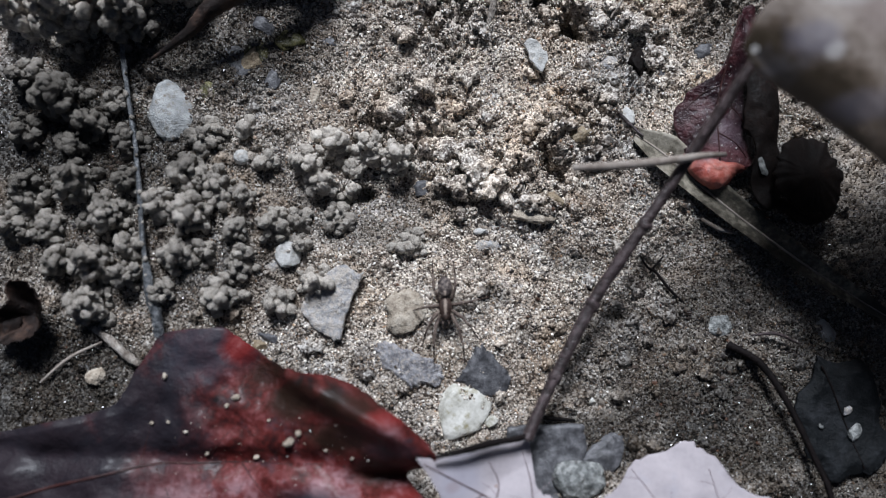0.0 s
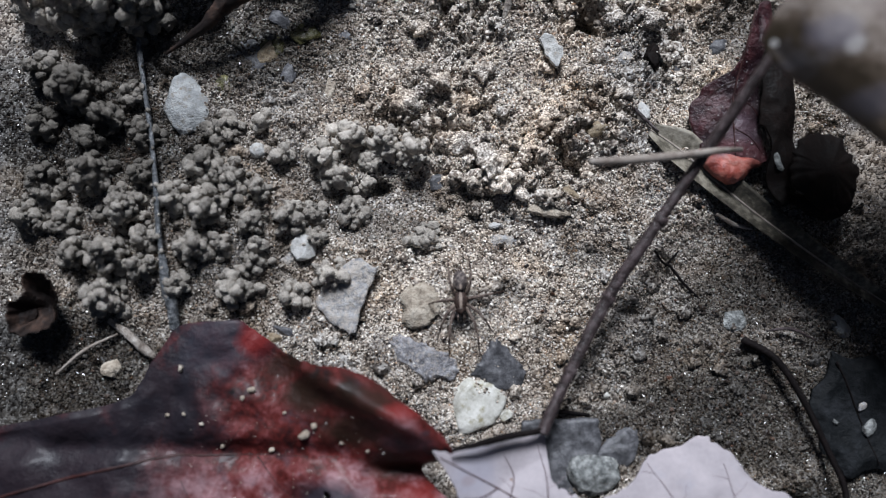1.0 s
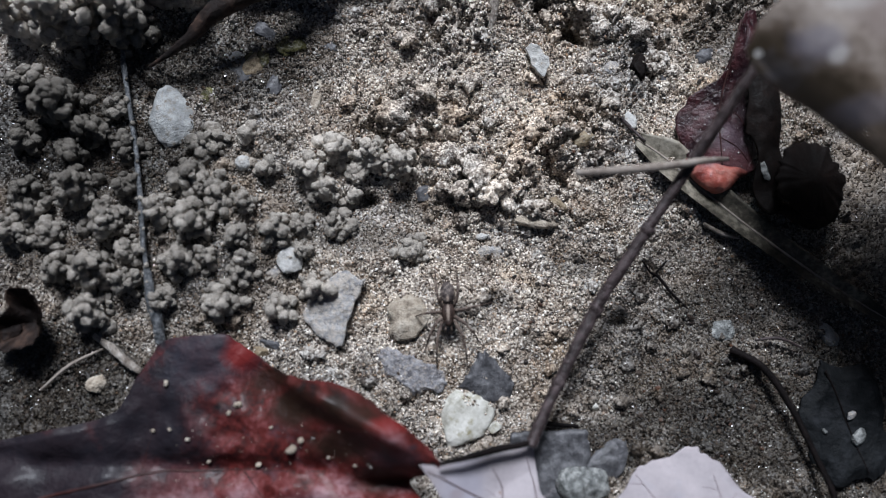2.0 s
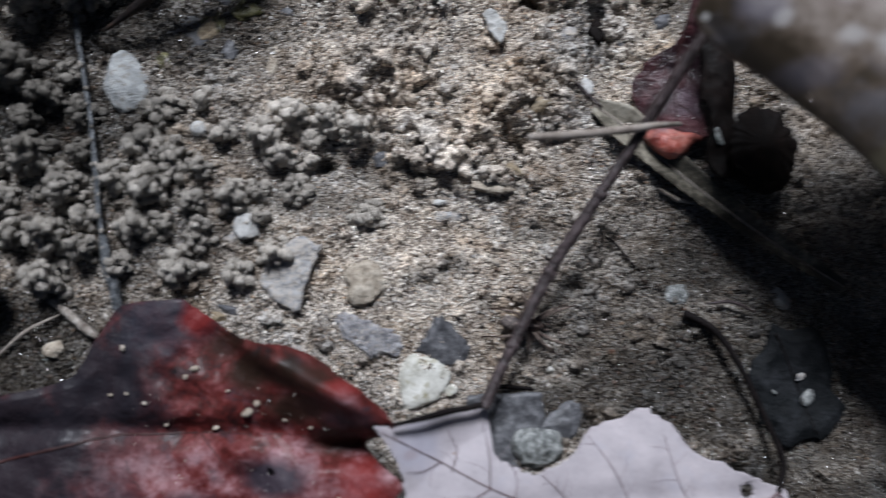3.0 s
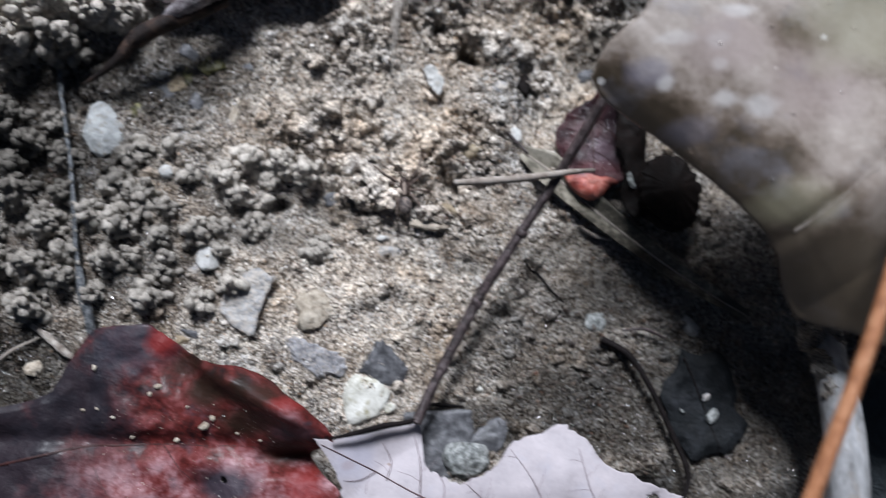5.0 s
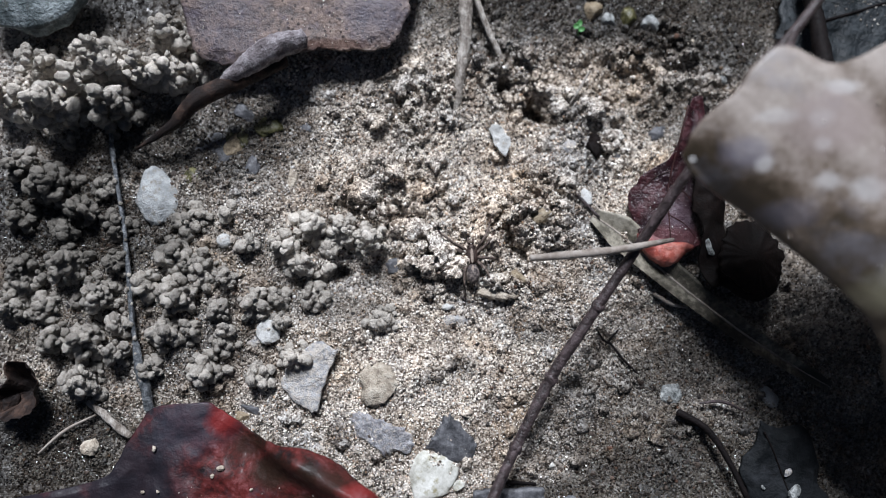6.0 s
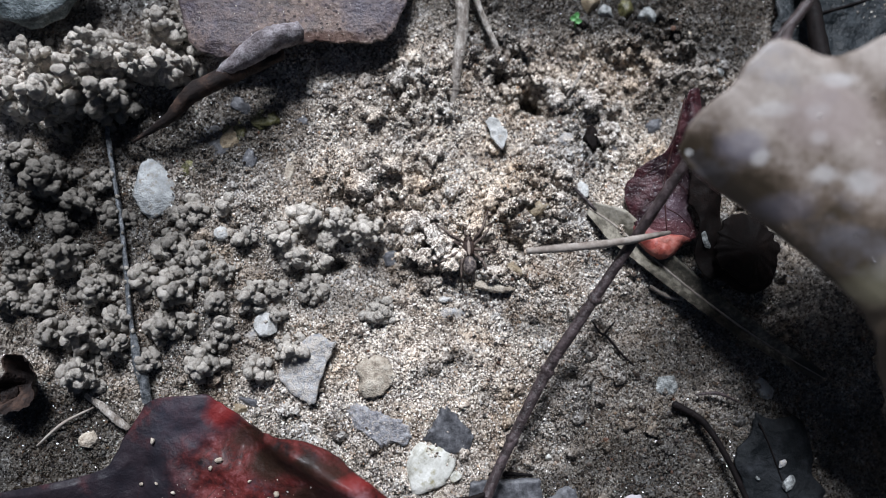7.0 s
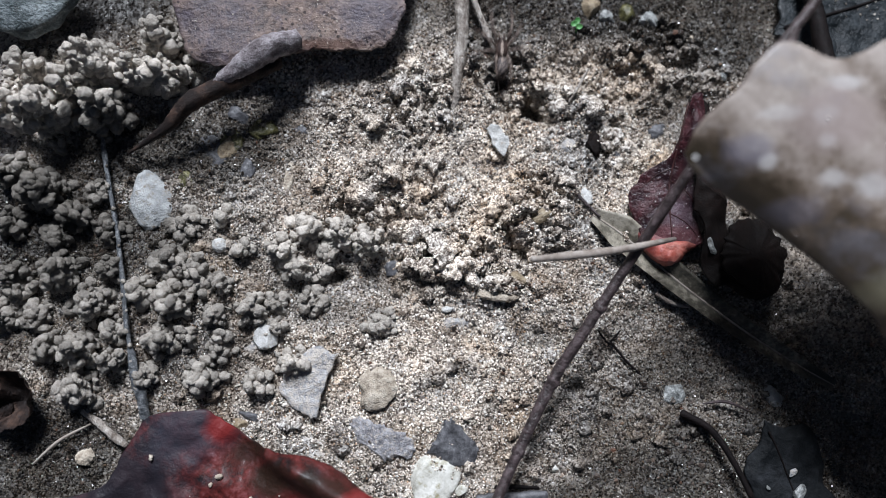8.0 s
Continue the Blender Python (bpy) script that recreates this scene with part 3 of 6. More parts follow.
def clods(x, y, size, seed):
    """Cells of broken soil: how far a place lies from the cracks, and a height for each cell."""
    x, y = np.asarray(x, float) / size, np.asarray(y, float) / size
    x, y = x + 0.5 * vnoise(x, y, 0.45, seed + 7), y + 0.5 * vnoise(x, y, 0.45, seed + 8)
    i, j = np.floor(x), np.floor(y)
    f1, f2, high = np.full(x.shape, 9.0), np.full(x.shape, 9.0), np.zeros(x.shape)
    for a in (-1, 0, 1):
        for b in (-1, 0, 1):
            p, q = i + a, j + b
            d = np.hypot(p + hash2(p, q, seed) - x, q + hash2(p, q, seed + 1) - y)
            closer = d < f1
            f2 = np.where(closer, f1, np.minimum(f2, d))
            high = np.where(closer, hash2(p, q, seed + 2), high)
            f1 = np.where(closer, d, f1)
    return np.clip((f2 - f1) * 3.0, 0, 1), high


# small pits in the soil, those under leaves dug to deepen shade: centre, radius, depth
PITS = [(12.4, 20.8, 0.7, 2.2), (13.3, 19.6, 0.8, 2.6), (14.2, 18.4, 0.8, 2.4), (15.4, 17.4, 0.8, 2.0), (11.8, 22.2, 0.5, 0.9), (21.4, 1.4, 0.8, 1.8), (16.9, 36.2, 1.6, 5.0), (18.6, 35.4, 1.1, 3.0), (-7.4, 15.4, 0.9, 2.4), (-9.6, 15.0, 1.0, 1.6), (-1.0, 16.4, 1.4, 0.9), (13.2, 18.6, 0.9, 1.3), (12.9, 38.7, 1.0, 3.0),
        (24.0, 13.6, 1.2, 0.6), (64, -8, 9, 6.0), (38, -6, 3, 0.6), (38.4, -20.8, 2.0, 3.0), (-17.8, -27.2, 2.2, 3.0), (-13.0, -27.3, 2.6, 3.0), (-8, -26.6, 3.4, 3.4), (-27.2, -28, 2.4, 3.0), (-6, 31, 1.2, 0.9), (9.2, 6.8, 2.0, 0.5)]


# patches of broken, crumbly soil: centre and half sizes
CRUMBLY = [(-1, 24.5, 8, 4.5), (6, 18, 7, 4.5), (10, 13.5, 6, 2.0), (15.5, 23, 6, 6), (2.5, 36, 5, 5), (17, 37, 6, 4), (25, 32, 5, 5), (31, 42, 11, 5), (12, 42, 5, 3)]


def crumbly(x, y):
    out = 0.12
    for cx, cy, rx, ry in CRUMBLY:
        out = np.maximum(out, 1.3 * bump_at(x, y, cx, cy, rx, ry))
    return np.clip(out + 0.7 * vnoise(x, y, 4, 9) - 0.55 * bump_at(x, y, 10, 30, 4, 3), 0, 1)


def soil_height(x, y):
    x, y = np.asarray(x, float), np.asarray(y, float)
    core = np.clip(1.6 - np.maximum(np.abs(x - 6) / 62, np.abs(y - 8) / 46), 0, 1)
    h = 1.6 * vnoise(x, y, 19, 1) + 0.9 * vnoise(x, y, 7, 2) + 0.5 * vnoise(x, y, 2.7, 3) + 0.3 * vnoise(x, y, 1.1, 4) + 0.16 * vnoise(x, y, 0.55, 5)
    rough_zone = crumbly(x, y)
    for size, tall, seed in ((3.4, 2.0, 31), (1.7, 1.5, 35), (0.9, 0.8, 39)):
        gap, high = clods(x, y, size, seed)
        h = h + rough_zone * tall * (np.sqrt(gap) * (0.45 + 0.75 * high) - 0.45)
    gap, high = clods(x, y, 1.3, 43)
    h = h + 0.22 * np.sqrt(gap) * high * (vnoise(x, y, 5, 44) > -0.1)
    h = h + 0.8 * bump_at(x, y, -28, 14, 16, 14)
    for cx, cy, r, d in PITS:
        h = h - d * bump_at(x, y, cx, cy, r, r)
    return h * core


def mesh_of(name, verts, faces, smooth=True):
    me = bpy.data.meshes.new(name)
    v = np.asarray(verts, np.float32) * MM
    f = np.asarray(faces, np.int32)
    k = f.shape[1]
    me.vertices.add(len(v))
    me.vertices.foreach_set("co", v.ravel())
    me.loops.add(f.size)
    me.loops.foreach_set("vertex_index", f.ravel())
    me.polygons.add(len(f))
    me.polygons.foreach_set("loop_start", np.arange(0, f.size, k, dtype=np.int32))
    me.polygons.foreach_set("loop_total", np.full(len(f), k, np.int32))
    me.polygons.foreach_set("use_smooth", np.full(len(f), smooth))
    me.update(calc_edges=True)
    me.validate()
    return me


def thing(name, at, label, category, group="", kind="", mesh=None, material=None):
    ob = new(name, mesh)
    ob.location = [c * MM for c in at]
    if mesh and material:
        mesh.materials.clear()
        mesh.materials.append(material)
    return tagged(ob, label, category, group, kind)


def part(name, me, material, parent, label="", at=(0, 0, 0), turn=(0, 0, 0)):
    if not me.materials:
        me.materials.append(material)
    ob = new(name, me)
    ob.parent = parent
    ob.location = [c * MM for c in at]
    ob.rotation_euler = [radians(a) for a in turn]
    return tagged(ob, label)


def spline(points, n):
    """Catmull-Rom through points, n samples."""
    p = np.asarray(points, float)
    p = np.vstack([2 * p[0] - p[1], p, 2 * p[-1] - p[-2]])
    k = len(p) - 3
    out = []
    for s in np.linspace(0, k - 1e-6, n):
        i = int(s)
        t = s - i
        a, b, c, d = p[i:i + 4]
        out.append(0.5 * (2 * b + (c - a) * t + (2 * a - 5 * b + 4 * c - d) * t * t + (3 * b - a - 3 * c + d) * t ** 3))
    return np.array(out)


def tube(name, points, radii, n=60, seg=10, knobs=0.0, seed=0, origin=(0, 0, 0)):
    """A round stem through points, closed at both ends, its radius running through radii."""
    c = spline(points, n) - np.asarray(origin, float)
    r = np.interp(np.linspace(0, 1, n), np.linspace(0, 1, len(radii)), radii)
    t = np.gradient(c, axis=0)
    t /= np.linalg.norm(t, axis=1, keepdims=True) + 1e-9
    ref = np.where(np.abs(t[:, 2:3]) > 0.9, np.array([[1.0, 0, 0]]), np.array([[0, 0, 1.0]]))
    u = np.cross(t, ref)
    u /= np.linalg.norm(u, axis=1, keepdims=True)
    w = np.cross(u, t)
    ang = np.linspace(0, 2 * np.pi, seg, endpoint=False)
    rng = np.random.RandomState(seed)
    gi, gj = np.meshgrid(np.arange(n) * 1.0, np.minimum(np.arange(seg), seg - np.arange(seg)) * 3.0, indexing="ij")
    wob = 1 + 0.5 * knobs * (rng.rand(n, seg) - 0.5) + knobs * (1.1 * vnoise(gi + seed * 7.3, gj, 5.0, seed) + 0.8 * vnoise(gi, gj, 14.0, seed + 1))
    ring = (np.cos(ang)[None, :, None] * u[:, None] + np.sin(ang)[None, :, None] * w[:, None]) * (r[:, None] * wob)[..., None] + c[:, None]
    v = np.vstack([ring.reshape(-1, 3), c[0] - t[0] * r[0] * 0.4, c[-1] + t[-1] * r[-1] * 0.4])
    f = []
    for i in range(n - 1):
        for j in range(seg):
            k = (j + 1) % seg
            f.append((i * seg + j, i * seg + k, (i + 1) * seg + k))
            f.append((i * seg + j, (i + 1) * seg + k, (i + 1) * seg + j))
    e0, e1 = n * seg, n * seg + 1
    for j in range(seg):
        k = (j + 1) % seg
        f.append((e0, k, j))
        f.append((e1, (n - 1) * seg + j, (n - 1) * seg + k))
    return mesh_of(name, v, f)


def ico(sub):
    bm = bmesh.new()
    bmesh.ops.create_icosphere(bm, subdivisions=sub, radius=1.0)
    bm.verts.ensure_lookup_table()
    v = np.array([x.co[:] for x in bm.verts])
    f = np.array([[q.index for q in p.verts] for p in bm.faces])
    bm.free()
    return v, f


ICO = {k: ico(k) for k in (1, 2, 3, 4)}
ICO[0] = (np.array([(1, 0, 0), (-1, 0, 0), (0, 1, 0), (0, -1, 0), (0, 0, 1), (0, 0, -1)], float),
          np.array([(0, 2, 4), (2, 1, 4), (1, 3, 4), (3, 0, 4), (2, 0, 5), (1, 2, 5), (3, 1, 5), (0, 3, 5)]))


def lump(name, size, seed, sub=3, rough=0.2, freq=1.3, cuts=0, fine=0.0):
    """A stone or clod: a sphere shaped by noise, cut flat on some sides, then sized. Half sizes in mm."""
    v, f = ICO[sub]
    v = v.copy()
    off = Vector((seed * 1.7, seed * 0.9, seed * 2.3))
    d = np.array([noise.noise(Vector(p) * freq + off) + 0.5 * noise.noise(Vector(p) * freq * 2.3 + off) for p in v])
    v = v * (1 + rough * d)[:, None]
    if fine:
        e = np.array([noise.noise(Vector(p) * 6.5 + off) + 0.6 * noise.noise(Vector(p) * 13 + off) for p in v])
        v = v * (1 + fine * e)[:, None]
    rng = np.random.RandomState(seed)
    for _ in range(cuts):
        n = rng.normal(size=3)
        n /= np.linalg.norm(n)
        lim = 0.55 + 0.3 * rng.rand()
        s = v @ n
        v = v - np.outer(np.maximum(s - lim, 0) * 0.92, n)
    return mesh_of(name, v * np.asarray(size, float), f)


def in_outline(outline, n):
    o = np.asarray(outline, float)
    return spline(np.vstack([o, o[:1]]), n + 1)[:-1]


def sheet(name, outline, centre, height, rings=40, n=220, thick=0.25, jag=0.0, seed=0, holes=(), origin=(0, 0, 0)):
    """A leaf blade: fan of rings from centre to a smooth outline, raised by height(x, y, r); holes eaten through; real thickness."""
    edge = in_outline(outline, n)
    cen = np.asarray(centre, float)
    if jag:
        a = np.arange(n)
        k = jag * (2.0 * vnoise(a, a * 0, 3.0, seed + 3) + 1.6 * vnoise(a, a * 0, 7.0, seed + 4))
        out = edge - cen
        edge = edge + out / (np.linalg.norm(out, axis=1, keepdims=True) + 1e-9) * k[:, None]
    s = np.linspace(0, 1, rings + 1)[1:] ** 0.85
    xy = (cen + (edge - cen)[None] * s[:, None, None]).reshape(-1, 2)
    rr = np.repeat(s, n)
    xy = np.vstack([xy, cen])
    rr = np.append(rr, 0.0)
    gone = np.zeros(len(xy), bool)
    for hx, hy, hr in holes:
        dv = xy - (hx, hy)
        dd = np.linalg.norm(dv, axis=1)
        gone |= dd < hr * 0.8
        near = (dd >= hr * 0.8) & (dd < hr * 1.25)
        xy[near] = (hx, hy) + dv[near] / dd[near][:, None] * hr
    z = height(xy[:, 0], xy[:, 1], rr)
    v = np.column_stack([xy, z])
    f = []
    for i in range(rings - 1):
        for j in range(n):
            k = (j + 1) % n
            f.append((i * n + j, (i + 1) * n + j, (i + 1) * n + k))
            f.append((i * n + j, (i + 1) * n + k, i * n + k))
    c = rings * n
    for j in range(n):
        f.append((c, j, (j + 1) % n))
    f = np.array(f)
    f = f[~gone[f].any(axis=1)]
    area = sum(np.cross(v[q[1]] - v[q[0]], v[q[2]] - v[q[0]])[2] for q in f[:400])
    if area < 0:
        f = f[:, ::-1]
    # second side and the rim between both
    m = len(v)
    low = v.copy()
    low[:, 2] -= thick
    edges = {}
    for q in f:
        for e in ((q[0], q[1]), (q[1], q[2]), (q[2], q[0])):
            edges[e] = edges.get(e, 0) + 1
    rim = [e for e in edges if (e[1], e[0]) not in edges]
    fr = [(b, a2, a2 + m) for a2, b in rim] + [(b, a2 + m, b + m) for a2, b in rim]
    allf = np.vstack([f, f[:, ::-1] + m, np.array(fr)])
    return mesh_of(name, np.vstack([v, low]) - np.asarray(origin, float), allf)


def ribbon(name, points, widths, n=70, across=9, fold=0.3, thick=0.2, curl=0.0, origin=(0, 0, 0)):
    """A long blade along points with a fold along its middle; curl rolls its sides up (radians)."""
    c = spline(points, n) - np.asarray(origin, float)
    w = np.interp(np.linspace(0, 1, n), np.linspace(0, 1, len(widths)), widths)
    t = np.gradient(c, axis=0)
    side = np.cross(t, (0, 0, 1.0))
    side /= np.linalg.norm(side, axis=1, keepdims=True)
    s = np.linspace(-1, 1, across)
    if curl:
        lat, up = np.sin(s * curl) / curl, (1 - np.cos(s * curl)) / curl
    else:
        lat, up = s, np.abs(s) * fold
    v = c[:, None] + side[:, None] * (lat[None, :, None] * w[:, None, None]) + np.array([0, 0, 1.0]) * (up[None, :, None] * w[:, None, None])
    top = v.reshape(-1, 3)
    low = top - (0, 0, thick)
    m = len(top)
    f = []
    for i in range(n - 1):
        for j in range(across - 1):
            a, b, d, e = i * across + j, i * across + j + 1, (i + 1) * across + j + 1, (i + 1) * across + j
            f += [(a, b, d), (a, d, e), (a + m, d + m, b + m), (a + m, e + m, d + m)]
        for j in (0, across - 1):
            a, e = i * across + j, (i + 1) * across + j
            f += [(a, e, e + m), (a, e + m, a + m)]
    for i in (0, n - 1):
        for j in range(across - 1):
            a, b = i * across + j, i * across + j + 1
            f += [(a, b, b + m), (a, b + m, a + m)]
    return mesh_of(name, np.vstack([top, low]), f)


# ---- ground: one sheet, fine in the middle, out to the horizon ----
def graded(lo, hi, step, far):
    mid = np.arange(lo, hi + step / 2, step)
    out, s, d = [], step, 0.0
    while d < far:
        s *= 1.35
        d += s
        out.append(d)
    out = np.array(out)
    return np.concatenate([lo - out[::-1], mid, hi + out])


def build_ground():
    gx, gy = graded(-52, 68, 0.26, 40000), graded(-34, 54, 0.26, 40000)
    X, Y = np.meshgrid(gx, gy)
    Z = soil_height(X, Y)
    v = np.column_stack([X.ravel(), Y.ravel(), Z.ravel()])
    nx, ny = len(gx), len(gy)
    i = (np.arange(ny - 1)[:, None] * nx + np.arange(nx - 1)[None]).ravel()
    f = np.column_stack([i, i + 1, i + 1 + nx, i + nx])
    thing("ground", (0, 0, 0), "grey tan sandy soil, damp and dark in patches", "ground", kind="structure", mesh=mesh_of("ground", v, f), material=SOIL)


def scatter(name, label, category, n, seed, size, area, weight, material, sub, jitter, sink=0.3, flat=0.75, rough=0.0, support=soil_height, smooth=False):
    """Very many small loose grains as one object."""
    rng = np.random.RandomState(seed)
    x = rng.uniform(area[0], area[1], n * 3)
    y = rng.uniform(area[2], area[3], n * 3)
    keep = np.nonzero(rng.rand(n * 3) < weight(x, y))[0][:n]
    x, y = x[keep], y[keep]
    n = len(x)
    s = size[0] * (size[1] / size[0]) ** (rng.rand(n) ** 1.7)
    bv, bf = ICO[sub]
    shapes = []
    for k in range(24):
        q = bv * (1 + jitter * (rng.rand(len(bv), 1) - 0.5) * 2)
        if rough:
            o = Vector((k * 3.1, k, 0))
            q = q * (1 + rough * np.array([noise.noise(Vector(p) * 1.5 + o) + 0.6 * noise.noise(Vector(p) * 3.7 + o) + 0.3 * noise.noise(Vector(p) * 8 + o) for p in bv]))[:, None]
        q = q * rng.uniform(0.7, 1.25, 3)
        shapes.append(q)
    shapes = np.array(shapes)
    a = rng.rand(n) * 2 * np.pi
    b = rng.normal(size=n) * 0.5
    ca, sa, cb, sb = np.cos(a), np.sin(a), np.cos(b), np.sin(b)
    R = np.zeros((n, 3, 3))
    R[:, 0, 0], R[:, 0, 1], R[:, 0, 2] = ca, -sa * cb, sa * sb
    R[:, 1, 0], R[:, 1, 1], R[:, 1, 2] = sa, ca * cb, -ca * sb
    R[:, 2, 1], R[:, 2, 2] = sb, cb
    loc = shapes[rng.randint(0, 24, n)] * s[:, None, None] * np.array([1, 1, flat])
    v = np.einsum("nij,nvj->nvi", R, loc)
    v = v + np.column_stack([x, y, support(x, y) + s * sink])[:, None]
    m = len(bv)
    f = (bf[None] + (np.arange(n) * m)[:, None, None]).reshape(-1, 3)
    thing(name, (0, 0, 0), label, category, kind="stuff", mesh=mesh_of(name, v.reshape(-1, 3), f, smooth=smooth), material=material)


def on_soil(x, y, up=0.0):
    return (x, y, float(soil_height(x, y)) + up)


def bare(x, y):
    """1 on open soil, 0 where leaves cover it."""
    covered = ((y < -15) & (x < 9)) | ((y < -18.6) & (x < 42)) | ((x > 47) & (y > 6) & (y < 40)) | ((y > 45) & (x < -2)) | ((x < -24) & (y < -9))
    return np.where(covered, 0.0, 1.0)


build_ground()
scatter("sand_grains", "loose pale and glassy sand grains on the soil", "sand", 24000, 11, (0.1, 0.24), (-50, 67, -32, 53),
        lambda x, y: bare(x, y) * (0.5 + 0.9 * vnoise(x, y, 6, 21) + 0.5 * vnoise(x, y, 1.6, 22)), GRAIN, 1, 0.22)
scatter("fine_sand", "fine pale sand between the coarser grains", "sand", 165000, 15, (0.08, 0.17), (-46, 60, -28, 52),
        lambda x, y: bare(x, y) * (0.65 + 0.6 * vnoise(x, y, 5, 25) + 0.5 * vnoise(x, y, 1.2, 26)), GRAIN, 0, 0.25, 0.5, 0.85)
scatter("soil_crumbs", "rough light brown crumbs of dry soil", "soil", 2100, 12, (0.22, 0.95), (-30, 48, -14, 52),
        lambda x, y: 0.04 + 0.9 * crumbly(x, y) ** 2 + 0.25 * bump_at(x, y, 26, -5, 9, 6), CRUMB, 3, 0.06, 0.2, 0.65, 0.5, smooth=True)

scatter("humus_bits", "tiny dark bits of humus among the sand", "humus", 5200, 17, (0.07, 0.34), (-46, 60, -20, 52),
        lambda x, y: bare(x, y) * np.clip(0.16 + 0.9 * bump_at(x, y, 27, -5, 11, 8) + 0.5 * bump_at(x, y, 10, 22, 14, 12) + 0.5 * bump_at(x, y, 28, 46, 16, 6) + 0.9 * vnoise(x, y, 3.5, 27) + 0.5 * vnoise(x, y, 1.2, 28), 0, 1), HUMUS, 1, 0.3, 0.25, 0.7)


# ---- worm casts: clumps of clay pellets ----
PELLETS = [lump("pellet", (1, 1, 1), 40 + k, 3, 0.3, 1.4, 0, 0.1) for k in range(12)]
for p in PELLETS:
    p.materials.append(CLAY)
# centre x, y, clump radius, pile height, pellets
CASTS = [(-13.7, 18.4, 2.0, 2.3, 17), (-10.5, 20.9, 2.2, 2.4, 18), (-12.0, 16.4, 2.0, 1.8, 16), (-6.6, 20.7, 2.2, 2.6, 18), (-3.8, 19.5, 2.4, 3.0, 24), (-8.6, 18.6, 1.6, 0.8, 8),
         (-10.7, 12.8, 1.9, 1.2, 13), (-17.4, 11.5, 2.2, 1.6, 16), (-14.8, 12.2, 1.5, 1.0, 8), (-26.3, 12.5, 3.2, 2.4, 30), (-30.2, 13.8, 2.4, 2.0, 18), (-27.4, 8.3, 2.6, 2.0, 22),
         (-23.9, 16.1, 2.8, 1.8, 24), (-27.0, 17.9, 2.6, 1.6, 20), (-21.3, 11.4, 1.6, 1.6, 10), (-23.2, 4.1, 2.4, 1.9, 19), (-17.2, 3.2, 2.0, 1.4, 15), (-12.8, 5.2, 2.2, 1.8, 17),
         (-25.0, 21.6, 2.4, 1.3, 17), (-18.2, 19.0, 1.6, 0.9, 9), (-35.6, 12.8, 3.4, 2.6, 34), (-39.3, 16.7, 3.2, 3.0, 30), (-36.9, 7.6, 3.2, 3.4, 32), (-37.3, 3.2, 3.0, 3.0, 28),
         (-44.9, 15.7, 3.2, 2.6, 26), (-46.6, 11.8, 3.0, 2.2, 24), (-21.1, 7.2, 2.0, 1.2, 13), (-2.3, 9.6, 2.0, 1.1, 19), (-33.2, 9.4, 2.0, 1.4, 12), (-42.0, 11.4, 2.4, 1.6, 15),
         (-35.0, 40.9, 4.6, 7.0, 62), (-41.0, 35.4, 4.4, 6.5, 52), (-34.6, 36.0, 3.8, 5.8, 40), (-27.8, 39.6, 3.6, 5.0, 36), (-28.8, 44.6, 3.6, 3.6, 28), (-47.0, 36.0, 3.6, 5.0, 26), (-31.0, 39.6, 3.2, 6.0, 26), (-37.4, 38.2, 3.6, 6.5, 30), (-43.5, 41.0, 3.4, 4.0, 20), (-24.2, 44.4, 2.4, 2.4, 12),
         (-41.6, 26.4, 3.6, 3.8, 36), (-38.0, 23.2, 2.8, 2.6, 22), (-45.6, 28.4, 3.0, 3.0, 22), (-34.2, 21.4, 2.4, 1.4, 14), (-45.8, 22.2, 2.6, 2.0, 16), (-40.0, 20.4, 2.4, 1.6, 14), (-35.4, 26.0, 2.2, 1.2, 12),
         (-20.6, 14.6, 1.7, 1.7, 11), (-24.6, 8.6, 1.6, 1.5, 10), (-14.6, 9.6, 1.3, 1.1, 7), (-29.6, 4.4, 1.8, 1.6, 11), (-33.6, 6.2, 2.0, 2.2, 14), (-20.8, 22.6, 1.2, 0.8, 6),
         (-34.0, 16.6, 2.3, 2.0, 16), (-40.8, 7.4, 2.4, 2.4, 16), (-9.0, 15.4, 1.2, 0.8, 6)]


def build_cast(k, cx, cy, rad, high, n):
    rng = np.random.RandomState(300 + k)
    if cx < -25:
        rad, high = rad * 0.84, high * 1.3
    else:
        high = high * 1.25
    base = on_soil(cx, cy)
    root = thing("worm_cast", base, "clump of rounded grey clay pellets on the soil" if high < 3 else "tall heap of rounded grey clay pellets", "worm cast", group="worm casts")
    big = 1.25 if rad > 3 else 1.0
    core = lump("core", (rad * 0.55, rad * 0.52, high * 0.3), 500 + k, 3, 0.6, 1.6, 0, 0.16)
    part("core", core, CLAY, root, at=(0, 0, high * 0.12))
    done = []
    tries = 0
    while len(done) < n and tries < n * 40:
        tries += 1
        a, q = rng.rand() * 2 * np.pi, np.sqrt(rng.rand())
        lobe = 0.8 + 0.35 * np.sin(3 * a + k) * np.cos(2 * a + k * 1.7)
        x, y = rad * q * lobe * np.cos(a) * 1.05, rad * q * lobe * np.sin(a)
        r = (0.26 + 0.48 * rng.rand() ** 1.7) * big
        z = float(soil_height(cx + x, cy + y)) - base[2] + high * max(0.0, 1 - q * q) * rng.uniform(0.5, 1.12) + r * 0.35
        if any((x - d[0]) ** 2 + (y - d[1]) ** 2 + (z - d[2]) ** 2 < (0.46 * (r + d[3])) ** 2 for d in done):
            continue
        done.append((x, y, z, r))
        ob = part("pellet", PELLETS[rng.randint(12)], CLAY, root, at=(x, y, z), turn=tuple(rng.uniform(0, 360, 3)))
        ob.scale = [r * s for s in rng.uniform(0.75, 1.25, 3)]


for k, row in enumerate(CASTS):
    build_cast(k, *row[:4], round(row[4] * 1.9))


